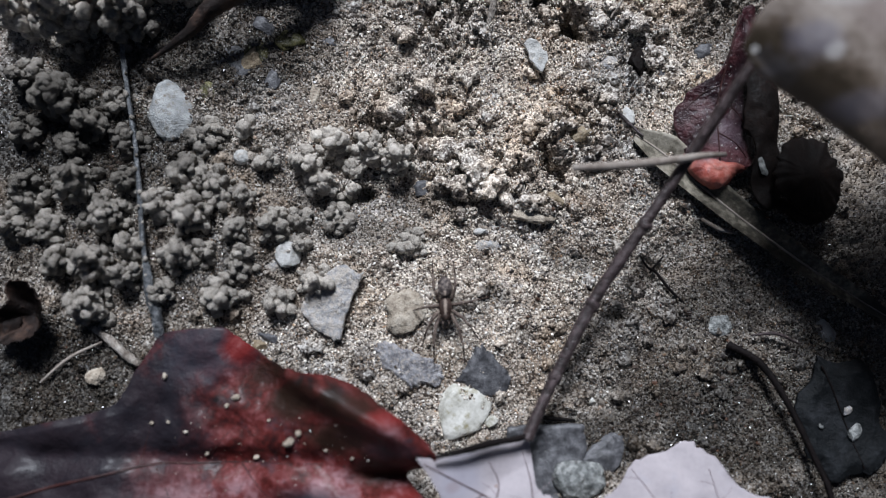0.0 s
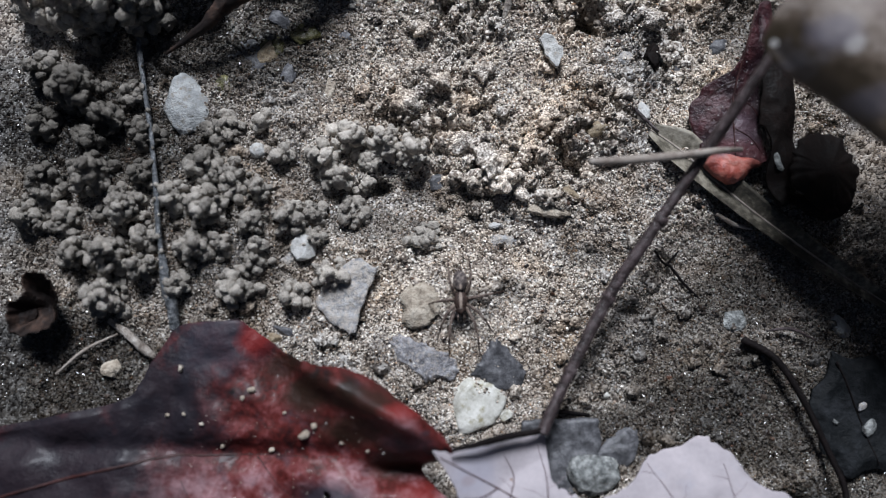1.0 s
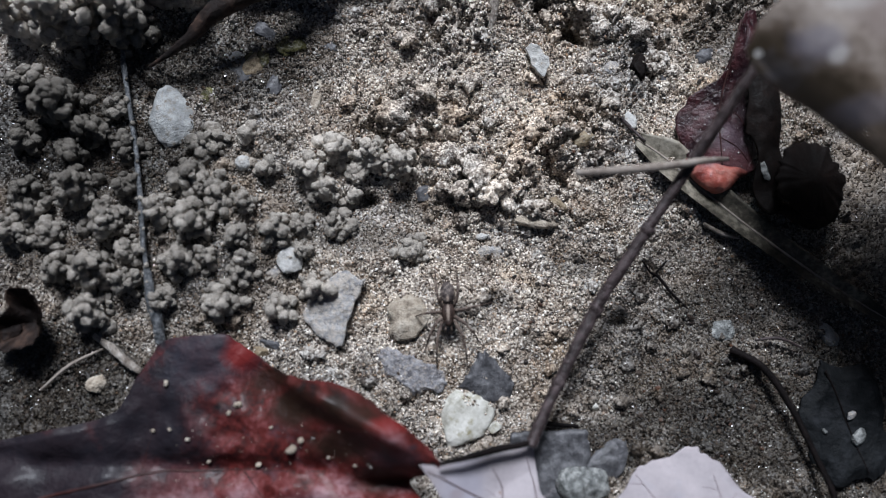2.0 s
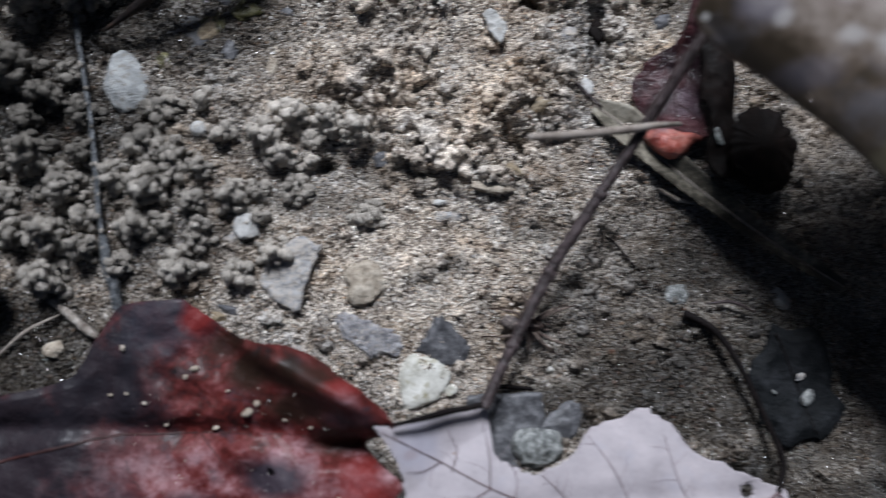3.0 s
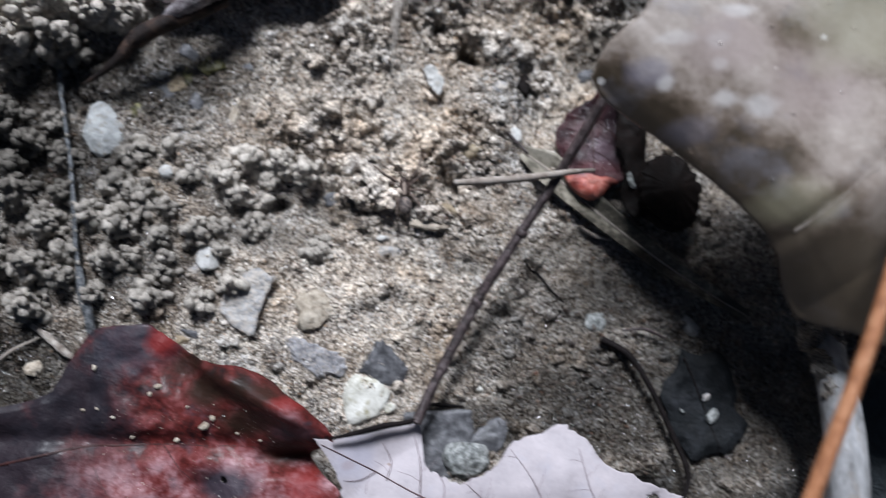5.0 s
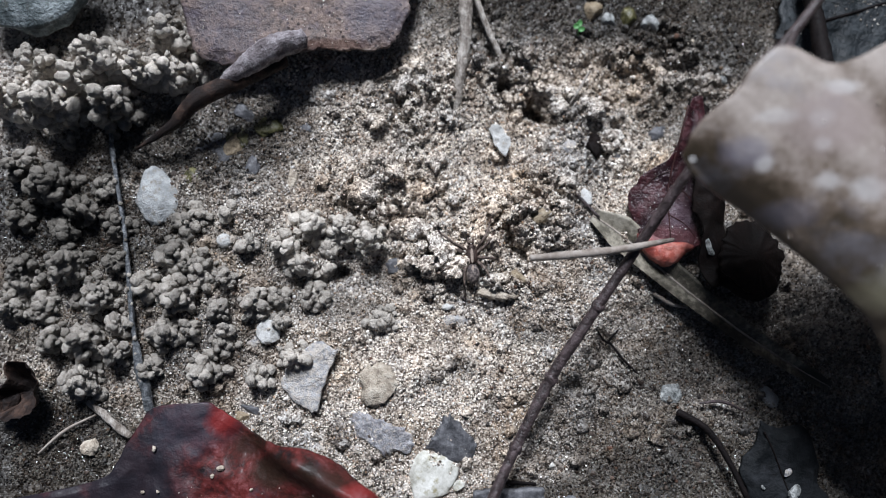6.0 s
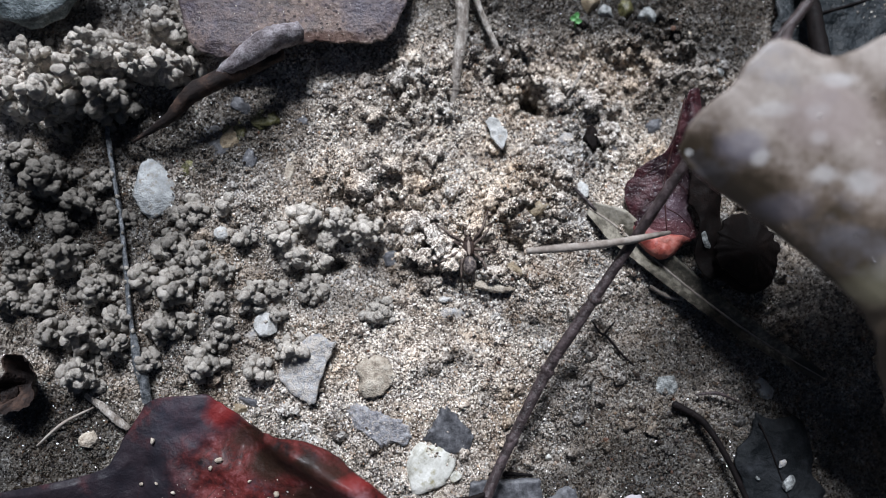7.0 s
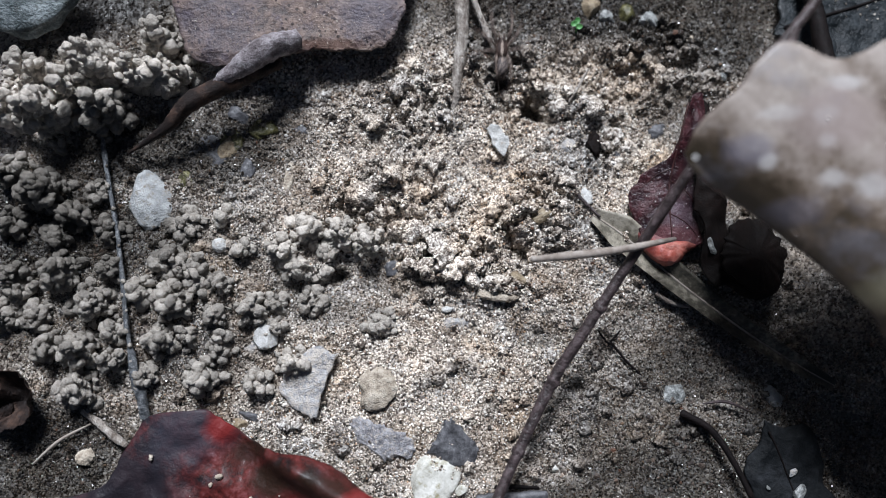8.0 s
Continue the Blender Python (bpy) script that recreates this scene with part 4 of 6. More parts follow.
# ---- stones, chips and clods ----
def stone(name, label, x, y, half, seed, material, cuts=6, rough=0.22, turn=0.0, tilt=(0, 0), up=None, fine=0.07, sub=4, category="stone", group=""):
    me = lump(name, half, seed, sub, rough, 1.2, cuts, fine)
    ob = thing(name, on_soil(x, y, half[2] * (-0.35 if material is SLATE else -0.05) if up is None else up), label, category, group, mesh=me, material=material)
    ob.rotation_euler = (radians(tilt[0]), radians(tilt[1]), radians(turn))
    return ob


stone("pebble", "large pale grey quartz pebble half set in soil", -29.3, 24.4, (2.7, 3.9, 1.3), 61, FELDSPAR, 4, 0.28, 22, fine=0.05)
thing("stone_chip", (12.4, 31.8, 0), "small white angular stone flake on dry sand", "stone",
      mesh=sheet("stone_chip", [(11.0, 33.2), (11.6, 33.8), (12.5, 33.5), (13.2, 32.4), (13.7, 31.7), (13.4, 30.6), (13.0, 29.8), (12.3, 30.5), (11.7, 31.3), (11.4, 32.3)], (12.4, 31.8), lambda x, y, r: float(soil_height(12.4, 31.8)) + 1.1 + 0.12 * (x - 12.4) + 0.25 * vnoise(x, y, 1.1, 145) + 0.12 * vnoise(x, y, 0.4, 146), 12, 80, 0.6, 0.1, 47, origin=(12.4, 31.8, 0)), material=QUARTZ)
stone("pebble", "flat cream pebble with brown specks", 3.2, -9.2, (3.5, 3.3, 1.0), 63, CREAM, 5, 0.3, 40, fine=0.015)
stone("pebble", "round tan mudstone disc", -2.7, 1.9, (2.35, 2.4, 0.9), 64, TANSTONE, 2, 0.3, -12, up=0.1, fine=0.15)
stone("pebble", "tiny cream pebble on sand", 6.9, -10.0, (0.75, 0.6, 0.5), 65, CREAM, 3, 0.2, 30)
stone("stone_chip", "pale grey quartz chip beneath a worm cast", -15.6, 8.4, (1.5, 1.6, 0.8), 66, QUARTZ, 6, 0.25, 40)
stone("stone_chip", "blue grey slate flake", -17.9, 7.2, (1.0, 0.9, 0.4), 67, SLATE, 6, 0.25, 10)
stone("pebble", "small round white pebble", -21.0, 19.3, (0.95, 0.85, 0.75), 68, QUARTZ, 2, 0.15, 0)
thing("stone_slab", (-11, 3, 0), "flat pale grey stone flake beneath a worm cast", "stone",
      mesh=sheet("stone_slab", [(-7.5, 6.2), (-8.8, 2.6), (-9.9, -0.9), (-11.4, -0.6), (-12.9, 0.5), (-14.2, 2.6), (-12.2, 5.4), (-9.8, 7.2)], (-11, 3), lambda x, y, r: 1.8 + 0.1 * (x + 11) - 0.5 * np.clip(r - 0.75, 0, 1) ** 2 * 6 + 0.35 * vnoise(x, y, 2.2, 141) + 0.15 * vnoise(x, y, 0.8, 142), 18, 110, 0.7, 0.16, 43, origin=(-11, 3, 0)), material=SLATE)
stone("stone_chip", "ochre stone chip on dry sand", 17.3, 22.2, (1.3, 0.9, 0.5), 70, OCHRE, 5, 0.25, 8)
stone("stone_chip", "thin brown clay flake lying flat", 11.6, 12.8, (2.5, 0.85, 0.5), 71, TANSTONE, 6, 0.25, -4)
stone("stone_chip", "ochre pebble on dark soil", 14.2, 14.7, (1.1, 0.85, 0.6), 72, OCHRE, 4, 0.25, -25)
stone("clod", "flat pale clod of dried sand", 8.7, 15.2, (1.7, 0.9, 0.7), 73, CRUST, 4, 0.5, 12, fine=0.15)
stone("stone_chip", "bright white quartz bit", 22.9, 24.5, (1.0, 1.2, 0.8), 74, QUARTZ, 5, 0.35, 20)
stone("pebble", "tiny white pebble on dark soil", 17.9, -7.7, (0.65, 0.45, 0.4), 75, CREAM, 3, 0.2, -20)
stone("stone_chip", "wet blue grey slate chip", 32.6, 0.7, (1.5, 1.6, 0.8), 76, GREYSTONE, 7, 0.25, 15)
stone("stone_chip", "pale blue slate splinter", 45.2, -0.4, (1.0, 1.9, 0.6), 77, FELDSPAR, 7, 0.25, 35)
stone("pebble", "grey mottled stone at the edge of a leaf", 16.2, -15.9, (2.7, 2.6, 1.2), 78, GREYSTONE, 4, 0.25, 20, up=0.7, fine=0.1)
thing("stone_slab", (13, -13, 0), "dark grey flat stone slab with one straight edge", "stone",
      mesh=sheet("stone_slab", [(8.6, -10.6), (11.0, -10.35), (14.0, -10.3), (16.6, -10.2), (17.0, -11.4), (17.3, -14.0), (16.8, -17.6), (12.0, -18.4), (8.4, -15.0)], (12.8, -14), lambda x, y, r: 1.2 + 0.3 * vnoise(x, y, 2.4, 143) + 0.2 * vnoise(x, y, 0.8, 144) - 0.5 * np.clip(r - 0.9, 0, 1) * 4, 22, 130, 0.8, 0.1, 45, origin=(13, -13, 0)), material=DARKSTONE)
stone("stone_slab", "dark mottled stone slab sunk in damp soil", -22.6, 30.6, (3.6, 2.6, 0.6), 179, DARKSTONE, 7, 0.3, 30, up=-0.1)
stone("pebble", "dark grey mottled pebble at the edge of a leaf", 19.3, -13.7, (2.8, 2.7, 0.8), 180, DARKSTONE, 12, 0.5, 50, up=-0.1, fine=0.12)
thing("stone_slab", (-2.4, -4, 0), "lilac grey stone face flush with the sand", "stone",
      mesh=sheet("stone_slab", [(-6.2, -2.0), (-5.0, -1.3), (-3.2, -1.7), (-1.2, -2.6), (0.4, -3.4), (1.5, -4.8), (1.0, -6.1), (-0.8, -6.0), (-2.0, -6.6), (-3.4, -5.2), (-5.0, -4.4)], (-2.4, -4), lambda x, y, r: soil_height(-2.4, -4) * 0.6 + 0.4 * soil_height(x, y) + 0.3 - 0.5 * np.clip(r - 0.8, 0, 1) * 4 + 0.2 * vnoise(x, y, 1.6, 147) + 0.12 * vnoise(x, y, 0.6, 148), 22, 120, 0.8, 0.25, 49, origin=(-2.4, -4, 0)), material=SLATEFACE)
thing("stone_chip", (6, -5, 0), "dark shale flake with a pointed end on grey sand", "stone",
      mesh=sheet("stone_chip", [(3.0, -5.6), (3.6, -4.2), (4.4, -2.9), (5.2, -1.6), (6.2, -1.9), (7.3, -3.2), (8.5, -4.4), (9.1, -5.9), (8.2, -7.2), (6.2, -7.3), (4.2, -6.9)], (6, -5.3), lambda x, y, r: soil_height(6, -5) + 0.55 - 0.5 * np.clip(r - 0.8, 0, 1) * 3 + 0.1 * (y + 5) + 0.4 * vnoise(x, y, 2.0, 149) + 0.2 * vnoise(x, y, 0.7, 150), 20, 120, 0.9, 0.2, 51, origin=(6, -5, 0)), material=DARKSTONE)
stone("pebble", "small olive pebble beside a leaf", -18.9, -1.7, (0.9, 0.7, 0.5), 82, OCHRE, 3, 0.2, 0)
stone("charcoal_bit", "black charcoal bit standing in the soil", 24.2, 30.9, (1.05, 1.6, 1.7), 83, HUSK, 5, 0.3, 8, category="charcoal")
stone("charcoal_bit", "dark grey charred wood sliver", 27.0, 30.2, (0.7, 2.2, 0.6), 84, DARKSTONE, 8, 0.25, 30, category="charcoal")
stone("clod", "pale square clod of crusted sand", -4.5, 25.0, (1.9, 1.8, 1.1), 85, CRUST, 4, 0.4, 10, up=0.2, fine=0.18)
stone("clod", "pale angular clod of dried clay", 1.4, 20.6, (1.5, 2.3, 1.0), 86, CRUST, 4, 0.5, 25, fine=0.16)
for k, (x, y, r) in enumerate(((5.6, 18.6, 1.3), (4.6, 17.2, 1.1), (6.6, 17.3, 1.2), (5.4, 15.9, 1.0), (7.4, 18.6, 0.8), (4.2, 19.0, 0.7), (6.4, 16.0, 0.8), (3.6, 15.4, 0.9), (6.8, 19.8, 0.7))):
    stone("clod", "crumbly pale clod of dried soil", x, y, (r, r * 0.9, r * 0.7), 870 + k, CRUST, 4, 0.6, k * 50, up=0.25, fine=0.25, sub=3, group="crumbled soil")
FLAKES = [(-4.5, 25.4, 1.9, 1.6), (1.6, 21.0, 1.5, 2.1), (5.4, 18.4, 2.0, 1.9), (6.9, 15.9, 2.2, 1.2), (8.6, 15.4, 1.7, 1.0), (3.0, 16.4, 1.5, 1.1), (9.2, 20.4, 1.2, 1.5), (-0.6, 27.6, 1.4, 1.0), (12.0, 24.6, 1.4, 1.1), (4.4, 29.4, 1.3, 1.6), (20.6, 27.0, 1.2, 1.4), (18.0, 31.6, 1.5, 1.0), (-3.0, 34.2, 1.6, 1.1), (0.4, 38.6, 1.5, 1.2), (24.4, 35.4, 1.4, 1.0)]
for k, (x, y, a, b) in enumerate(FLAKES):
    turn = k * 1.3
    rim = [(x + (a * math.cos(q) * math.cos(turn) - b * math.sin(q) * math.sin(turn)) * s, y + (a * math.cos(q) * math.sin(turn) + b * math.sin(q) * math.cos(turn)) * s)
           for q, s in ((i * 0.628, 0.72 + 0.5 * ((i * 7 + k * 5) % 11) / 11) for i in range(10))]
    z = float(soil_height(x, y)) + 1.2
    thing("crust_flake", (x, y, 0), "ragged pale flake of crusted sand", "soil crust", group="crust flakes",
          mesh=sheet("crust_flake", rim, (x, y), lambda u, v, r: z - 0.16 * (v - y) - 0.5 * r ** 3 + 0.9 * vnoise(u, v, 1.3, 170 + k) + 0.5 * vnoise(u, v, 0.5, 190 + k), 14, 90, 0.9, 0.2, 60 + k, origin=(x, y, 0)), material=CRUST)
stone("pebble", "blue grey flat pebble sunk in sand", 6.9, 9.8, (1.8, 1.4, 0.5), 88, SLATE, 4, 0.25, 10)
stone("pebble", "round pale pebble beside a stem", -36.7, -5.0, (1.2, 1.2, 0.9), 89, TANSTONE, 3, 0.2, 0)
stone("stone_chip", "dark chip in the sand", -17.4, -0.9, (1.7, 0.6, 0.4), 90, DARKSTONE, 6, 0.25, -20)
stone("pebble", "tiny white fleck of quartz", 5.7, 11.2, (0.75, 0.4, 0.35), 91, QUARTZ, 3, 0.2, 10)
stone("stone_chip", "dark blue shale flake", -0.9, 16.3, (1.3, 1.0, 0.5), 92, DARKSTONE, 6, 0.25, 10)
stone("stone_chip", "pale grey stone speck", 21.2, 31.0, (1.0, 1.0, 0.4), 93, SLATE, 5, 0.2, 10)
stone("stone_chip", "dark blue shale chip near a red leaf", 32.6, 33.0, (1.3, 1.0, 0.5), 94, DARKSTONE, 5, 0.2, 20)
stone("pebble", "olive brown pebble in damp soil", -20.3, 32.0, (1.4, 1.7, 0.6), 95, OLIVE, 5, 0.35, 30, up=-0.2)
stone("stone_chip", "thin olive sliver in damp sand", -13.3, 27.4, (0.6, 2.4, 0.4), 96, TANSTONE, 6, 0.2, -12)
stone("pebble", "round grey clay pebble on sand", -12.9, 22.0, (0.8, 0.8, 0.7), 97, CLAY, 0, 0.15, 0)
for x, y, s, m in ((-16.6, 33.4, 1.3, OLIVE), (-20.8, 30.9, 1.3, OCHRE), (-18.4, 28.2, 1.2, DARKSTONE), (-25.6, 27.4, 1.0, OLIVE), (-11.6, 33.6, 0.9, DARKSTONE), (-19.6, 35.6, 1.2, DARKSTONE), (-13.6, 36.0, 0.8, CRUST)):
    stone("stone_chip", "small flat chip in damp soil", x, y, (s, s * 1.3, s * 0.3), int(100 - x * 9), m, 9, 0.5, x * 70, group="chips in damp soil", up=-0.05, fine=0.16)
for x, y, s, m in ((24.6, 48.8, 1.4, OCHRE), (26.7, 47.6, 1.1, GREYSTONE), (29.2, 47.8, 1.4, OLIVE), (31.9, 46.9, 1.2, GREYSTONE), (32.8, 40.6, 0.9, CRUST), (30.3, 41.0, 0.9, CRUST), (37.0, 44.0, 1.0, TANSTONE), (41.0, 40.0, 0.9, GREYSTONE)):
    stone("pebble", "small worn pebble in damp soil", x, y, (s, s * 0.9, s * 0.6), int(x * 7), m, 4, 0.25, x * 40, group="pebbles in damp soil")
stone("bark_flake", "pale blue grey bark flake", -43.5, 49.5, (8.5, 4.6, 1.6), 131, LICHEN, 6, 0.3, 8, (14, 0), up=4.0, fine=0.05, sub=4, category="bark")


# ---- leaves ----
def red_h(x, y, r):
    z = 3.4 + 0.21 * np.clip(x + 18, 0, 30) - 0.06 * np.clip(-26 - x, 0, 30)
    z = z - 0.9 * np.exp(-((y + 14.0 + 0.02 * x) / 1.3) ** 2) * np.clip((-4 - x) / 8, 0, 1)
    z = z - 2.2 * bump_at(x, y, -17.5, -4.2, 3.5, 2.6) + 1.4 * bump_at(x, y, -9, -9.5, 5, 2.4) - 4.2 * bump_at(x, y, -2.4, -15.4, 5.5, 1.5)
    off = (y + 3.4) + 0.46 * (x + 17.0)
    z = z + 2.6 * np.exp(-((off + 0.2) / 2.0) ** 2) * np.clip((x + 19) / 4, 0, 1) * np.clip((1 - x) / 5, 0, 1)
    z = z + 1.5 * vnoise(x, y, 5, 41) + 0.55 * vnoise(x, y, 2.0, 42) + 0.15 * vnoise(x, y, 0.8, 43)
    return z - 0.8 * np.clip(r - 0.9, 0, 1) * 4


RED = [(-22.3, 0.5), (-20.0, -1.2), (-17.2, -3.3), (-14.4, -4.2), (-9.6, -4.8), (-5.2, -7.2), (-0.9, -10.6), (0.6, -13.2), (-2.5, -15.2), (1.2, -18.4), (0.6, -20.2), (-2.1, -22.3), (-6.3, -24.1), (-11.3, -25.0),
       (-20.5, -26.0), (-30.0, -28.3), (-45.0, -31.0), (-62.0, -30.0), (-66.0, -20.0), (-55.0, -13.0), (-42.0, -10.0), (-34.0, -7.9), (-31.4, -4.0), (-28.6, -0.4)]
red_leaf = thing("fallen_leaf", (-25, -14, 0), "wet maroon red fallen leaf with curled edges and grey mould", "leaf")
part("blade", sheet("blade", RED, (-20, -13), red_h, 60, 300, 0.3, 0.12, 5, ((-12.1, -17.7, 0.35),), origin=(-25, -14, 0)), MAROON, red_leaf)


def vein_on(h, pts, radii, origin, name, lift=0.06, n=50, material=VEIN, parent=None, seed=0):
    c = spline(np.array(pts, float), n)
    z = h(c[:, 0], c[:, 1], np.full(n, 0.6)) + lift
    part(name, tube(name, np.column_stack([c, z]), radii, n, 8, 0.25, seed, origin), material, parent)


vein_on(red_h, [(-58, -22), (-44, -17.5), (-31, -14.4), (-24.5, -14.0), (-18, -13.9), (-9, -14.0)], (0.22, 0.17, 0.1), (-25, -14, 0), "midrib", -0.09, 70, REDVEIN, red_leaf)
for k, (a, b, c) in enumerate((((-24, -14), (-21, -10.5), (-17, -7.5)), ((-17, -13.9), (-14.5, -11.0), (-10.5, -8.6)), ((-31, -14.6), (-29.5, -9.5), (-27, -4.5)), ((-20, -14), (-16, -18), (-11, -21.5)), ((-29, -14.5), (-26, -19), (-22, -23)))):
    vein_on(red_h, (a, b, c), (0.08, 0.04), (-25, -14, 0), "vein", -0.05, 30, REDVEIN, red_leaf, k)


def pale_h(x, y, r):
    z = 2.2 + 5.6 * np.exp(-np.clip(x + 1, 0, 99) / 9.0) + 0.12 * np.clip(-13 - y, 0, 14)
    z = z + 0.9 * vnoise(x, y, 8, 51) + 0.25 * vnoise(x, y, 2.5, 52) - 0.9 * bump_at(x, y, 42, -21, 5, 4)
    z = z + 1.8 * np.clip(1 - (((x - 25) / 27) ** 2 + ((y + 30) / 19) ** 2) ** 2, 0, 1)
    return z - 0.25 * np.exp(-((y + 21 + 0.002 * (x - 30) ** 2) / 1.4) ** 2)


PALEOUT = [(-1.4, -12.6), (2.0, -12.4), (6.0, -11.8), (9.9, -11.5), (10.7, -12.6), (10.7, -14.6), (11.3, -16.2), (12.8, -17.4), (15.4, -18.0), (18.2, -17.3), (20.0, -15.9), (21.5, -14.1), (24.9, -12.9), (27.5, -12.1), (29.9, -13.3), (33.5, -16.6), (37.6, -18.4),
           (40.4, -19.6), (42.4, -20.6), (46.0, -24.0), (49.5, -28.6), (50.0, -36.0), (44.0, -45.0), (30.0, -50.0), (15.0, -46.0), (9.0, -36.0), (5.9, -29.0), (4.9, -26.4), (2.6, -23.2), (1.7, -19.4), (0.9, -16.1)]
pale_leaf = thing("fallen_leaf", (25, -30, 0), "pale lilac leaf, underside up, with dark veins and a small hole", "leaf")
part("blade", sheet("blade", PALEOUT, (12.5, -29), pale_h, 70, 420, 0.22, 0.3, 9, ((38.3, -20.6, 0.75),), origin=(25, -30, 0)), PALE, pale_leaf)
vein_on(pale_h, [(42.1, -21.0), (38.7, -22.9), (33.3, -23.5), (25.7, -22.7), (16.2, -21.4), (10.6, -19.5), (4.4, -16.2), (-0.6, -13.3)], (0.2, 0.15, 0.1, 0.06), (25, -30, 0), "midrib", 0.05, 90, VEIN, pale_leaf)
SIDE = [((10.6, -19.5), (10.6, -16), (9.8, -12.6)), ((19.6, -22.0), (17.6, -19.8), (15.9, -18.2)), ((26.0, -22.7), (23.8, -18), (21.3, -14.5)), ((10.6, -19.6), (6.5, -21.6), (2.0, -21.9)), ((16.2, -21.4), (13.6, -23.4), (9.0, -24.8)),
        ((25.4, -23.0), (21.8, -26.4), (14.8, -29.0), (11, -33)), ((33.3, -23.6), (32, -26.6), (28.0, -31.5)), ((6.7, -17.8), (7.2, -15.8), (6.2, -13.6)), ((33.0, -23.4), (30.8, -19.5), (29.6, -14.6)), ((5.6, -16.8), (3.6, -17.6), (2.0, -17.5)),
        ((42.1, -21.2), (41.6, -25), (40.6, -31), (38, -38)), ((42.3, -21.3), (44.4, -24), (46.2, -27.5), (46.5, -31)), ((42.2, -21.3), (43, -25), (43.4, -29.5)), ((38.7, -23.1), (37.6, -26), (36.6, -30)),
        ((13.2, -20.4), (13.4, -18.6), (12.8, -17.2)), ((44.4, -24), (45.4, -23.8)), ((46.0, -27), (47.8, -26.6))]
for k, pts in enumerate(SIDE):
    vein_on(pale_h, pts, (0.085, 0.06, 0.03), (25, -30, 0), "vein", 0.04, 36, FINEVEIN if k in (1, 2, 8, 12, 14) else VEIN, pale_leaf, k)
rng = random.Random(5)
for pts in SIDE[:14]:
    c = spline(np.array(pts, float), 20)
    for i in (4, 7, 10, 13, 16):
        d = c[i + 1] - c[i]
        a = math.atan2(d[1], d[0]) + rng.choice((-1, 1)) * rng.uniform(0.7, 1.2)
        n = rng.uniform(1.0, 3.4)
        p = [tuple(c[i]), (c[i][0] + 0.5 * n * math.cos(a), c[i][1] + 0.5 * n * math.sin(a)), (c[i][0] + n * math.cos(a + 0.12), c[i][1] + n * math.sin(a + 0.12))]
        if p[2][1] < -14.5 and p[2][0] > 4:
            vein_on(pale_h, p, (0.032, 0.026, 0.016), (25, -30, 0), "veinlet", 0.01, 14, FINEVEIN, pale_leaf, i)
part("petiole", tube("petiole", [(42.1, -21.0, 3.2), (43.0, -17.7, 2.6), (41.3, -12.9, 2.2), (38.9, -7.4, 1.9), (36.5, -3.6, 1.5), (33.3, -1.6, 0.9)], (0.32, 0.35, 0.38, 0.46), 70, 10, 0.15, 3, (25, -30, 0)), STALK, pale_leaf, "black curved petiole")


def grey_h(x, y, r):
    return 2.3 + 0.9 * vnoise(x, y, 7, 61) + 0.3 * vnoise(x, y, 2, 62)


holey = thing("fallen_leaf", (-16, -32, 0), "grey rotten leaf eaten through with holes", "leaf")
part("blade", sheet("blade", [(-33, -27.2), (-26, -25.4), (-18, -24.6), (-9, -24.4), (-2, -24.8), (2, -27), (3, -34), (-6, -42), (-20, -44), (-34, -38)], (-14, -33), grey_h, 44, 240, 0.2, 0.3, 13,
     ((-17.7, -27.2, 0.85), (-18.4, -26.9, 0.6), (-13.6, -27.2, 0.6), (-13.4, -27.8, 0.5), (-10.0, -27.5, 0.9), (-9.4, -27.0, 1.15), (-8.6, -26.6, 1.3), (-7.7, -26.3, 1.4), (-6.8, -26.1, 1.35), (-6.0, -26.0, 1.15), (-5.3, -26.1, 0.85), (-27.2, -28.0, 0.7), (-26.5, -27.8, 0.5)), origin=(-16, -32, 0)), GREYLEAF, holey)


vein_on(grey_h, ((-33, -30), (-20, -31.5), (-6, -33), (2, -33.5)), (0.3, 0.22, 0.12), (-16, -32, 0), "midrib", 0.0, 50, VEIN, holey)
for k, pts in enumerate((((-24, -31), (-22, -28.6), (-21.4, -26)), ((-15.5, -32), (-15.6, -29.5), (-15.4, -25.6)), ((-4, -33.2), (-3.2, -30), (-2.6, -26.5)))):
    vein_on(grey_h, pts, (0.1, 0.05), (-16, -32, 0), "vein", 0.0, 24, VEIN, holey, k)


def near_h(x, y, r):
    rib = 0.4 * np.exp(-(np.abs(((x + y) * 0.13 + 0.6 * vnoise(x, y, 9, 75)) % 1.0 - 0.5) / 0.09) ** 2)
    across = 0.737 * x + 0.676 * y - 38.5
    return 18.6 - 0.1 * rib + 0.8 * (1 - np.clip(r, 0, 1) ** 7) + 4.8 * (1 - np.exp(-np.clip(across, 0, 99) / 5.0)) + 1.8 * vnoise(x, y, 13, 71) + 0.6 * vnoise(x, y, 5, 72) - 0.6 * np.exp(-((y - 10.7 - 0.84 * (x - 49.8)) / 1.2) ** 2) * np.clip((70 - x) / 20, 0, 1) - 0.35 * np.clip((10.7 + 0.84 * (x - 49.8) - y) / 1.3, 0, 8)


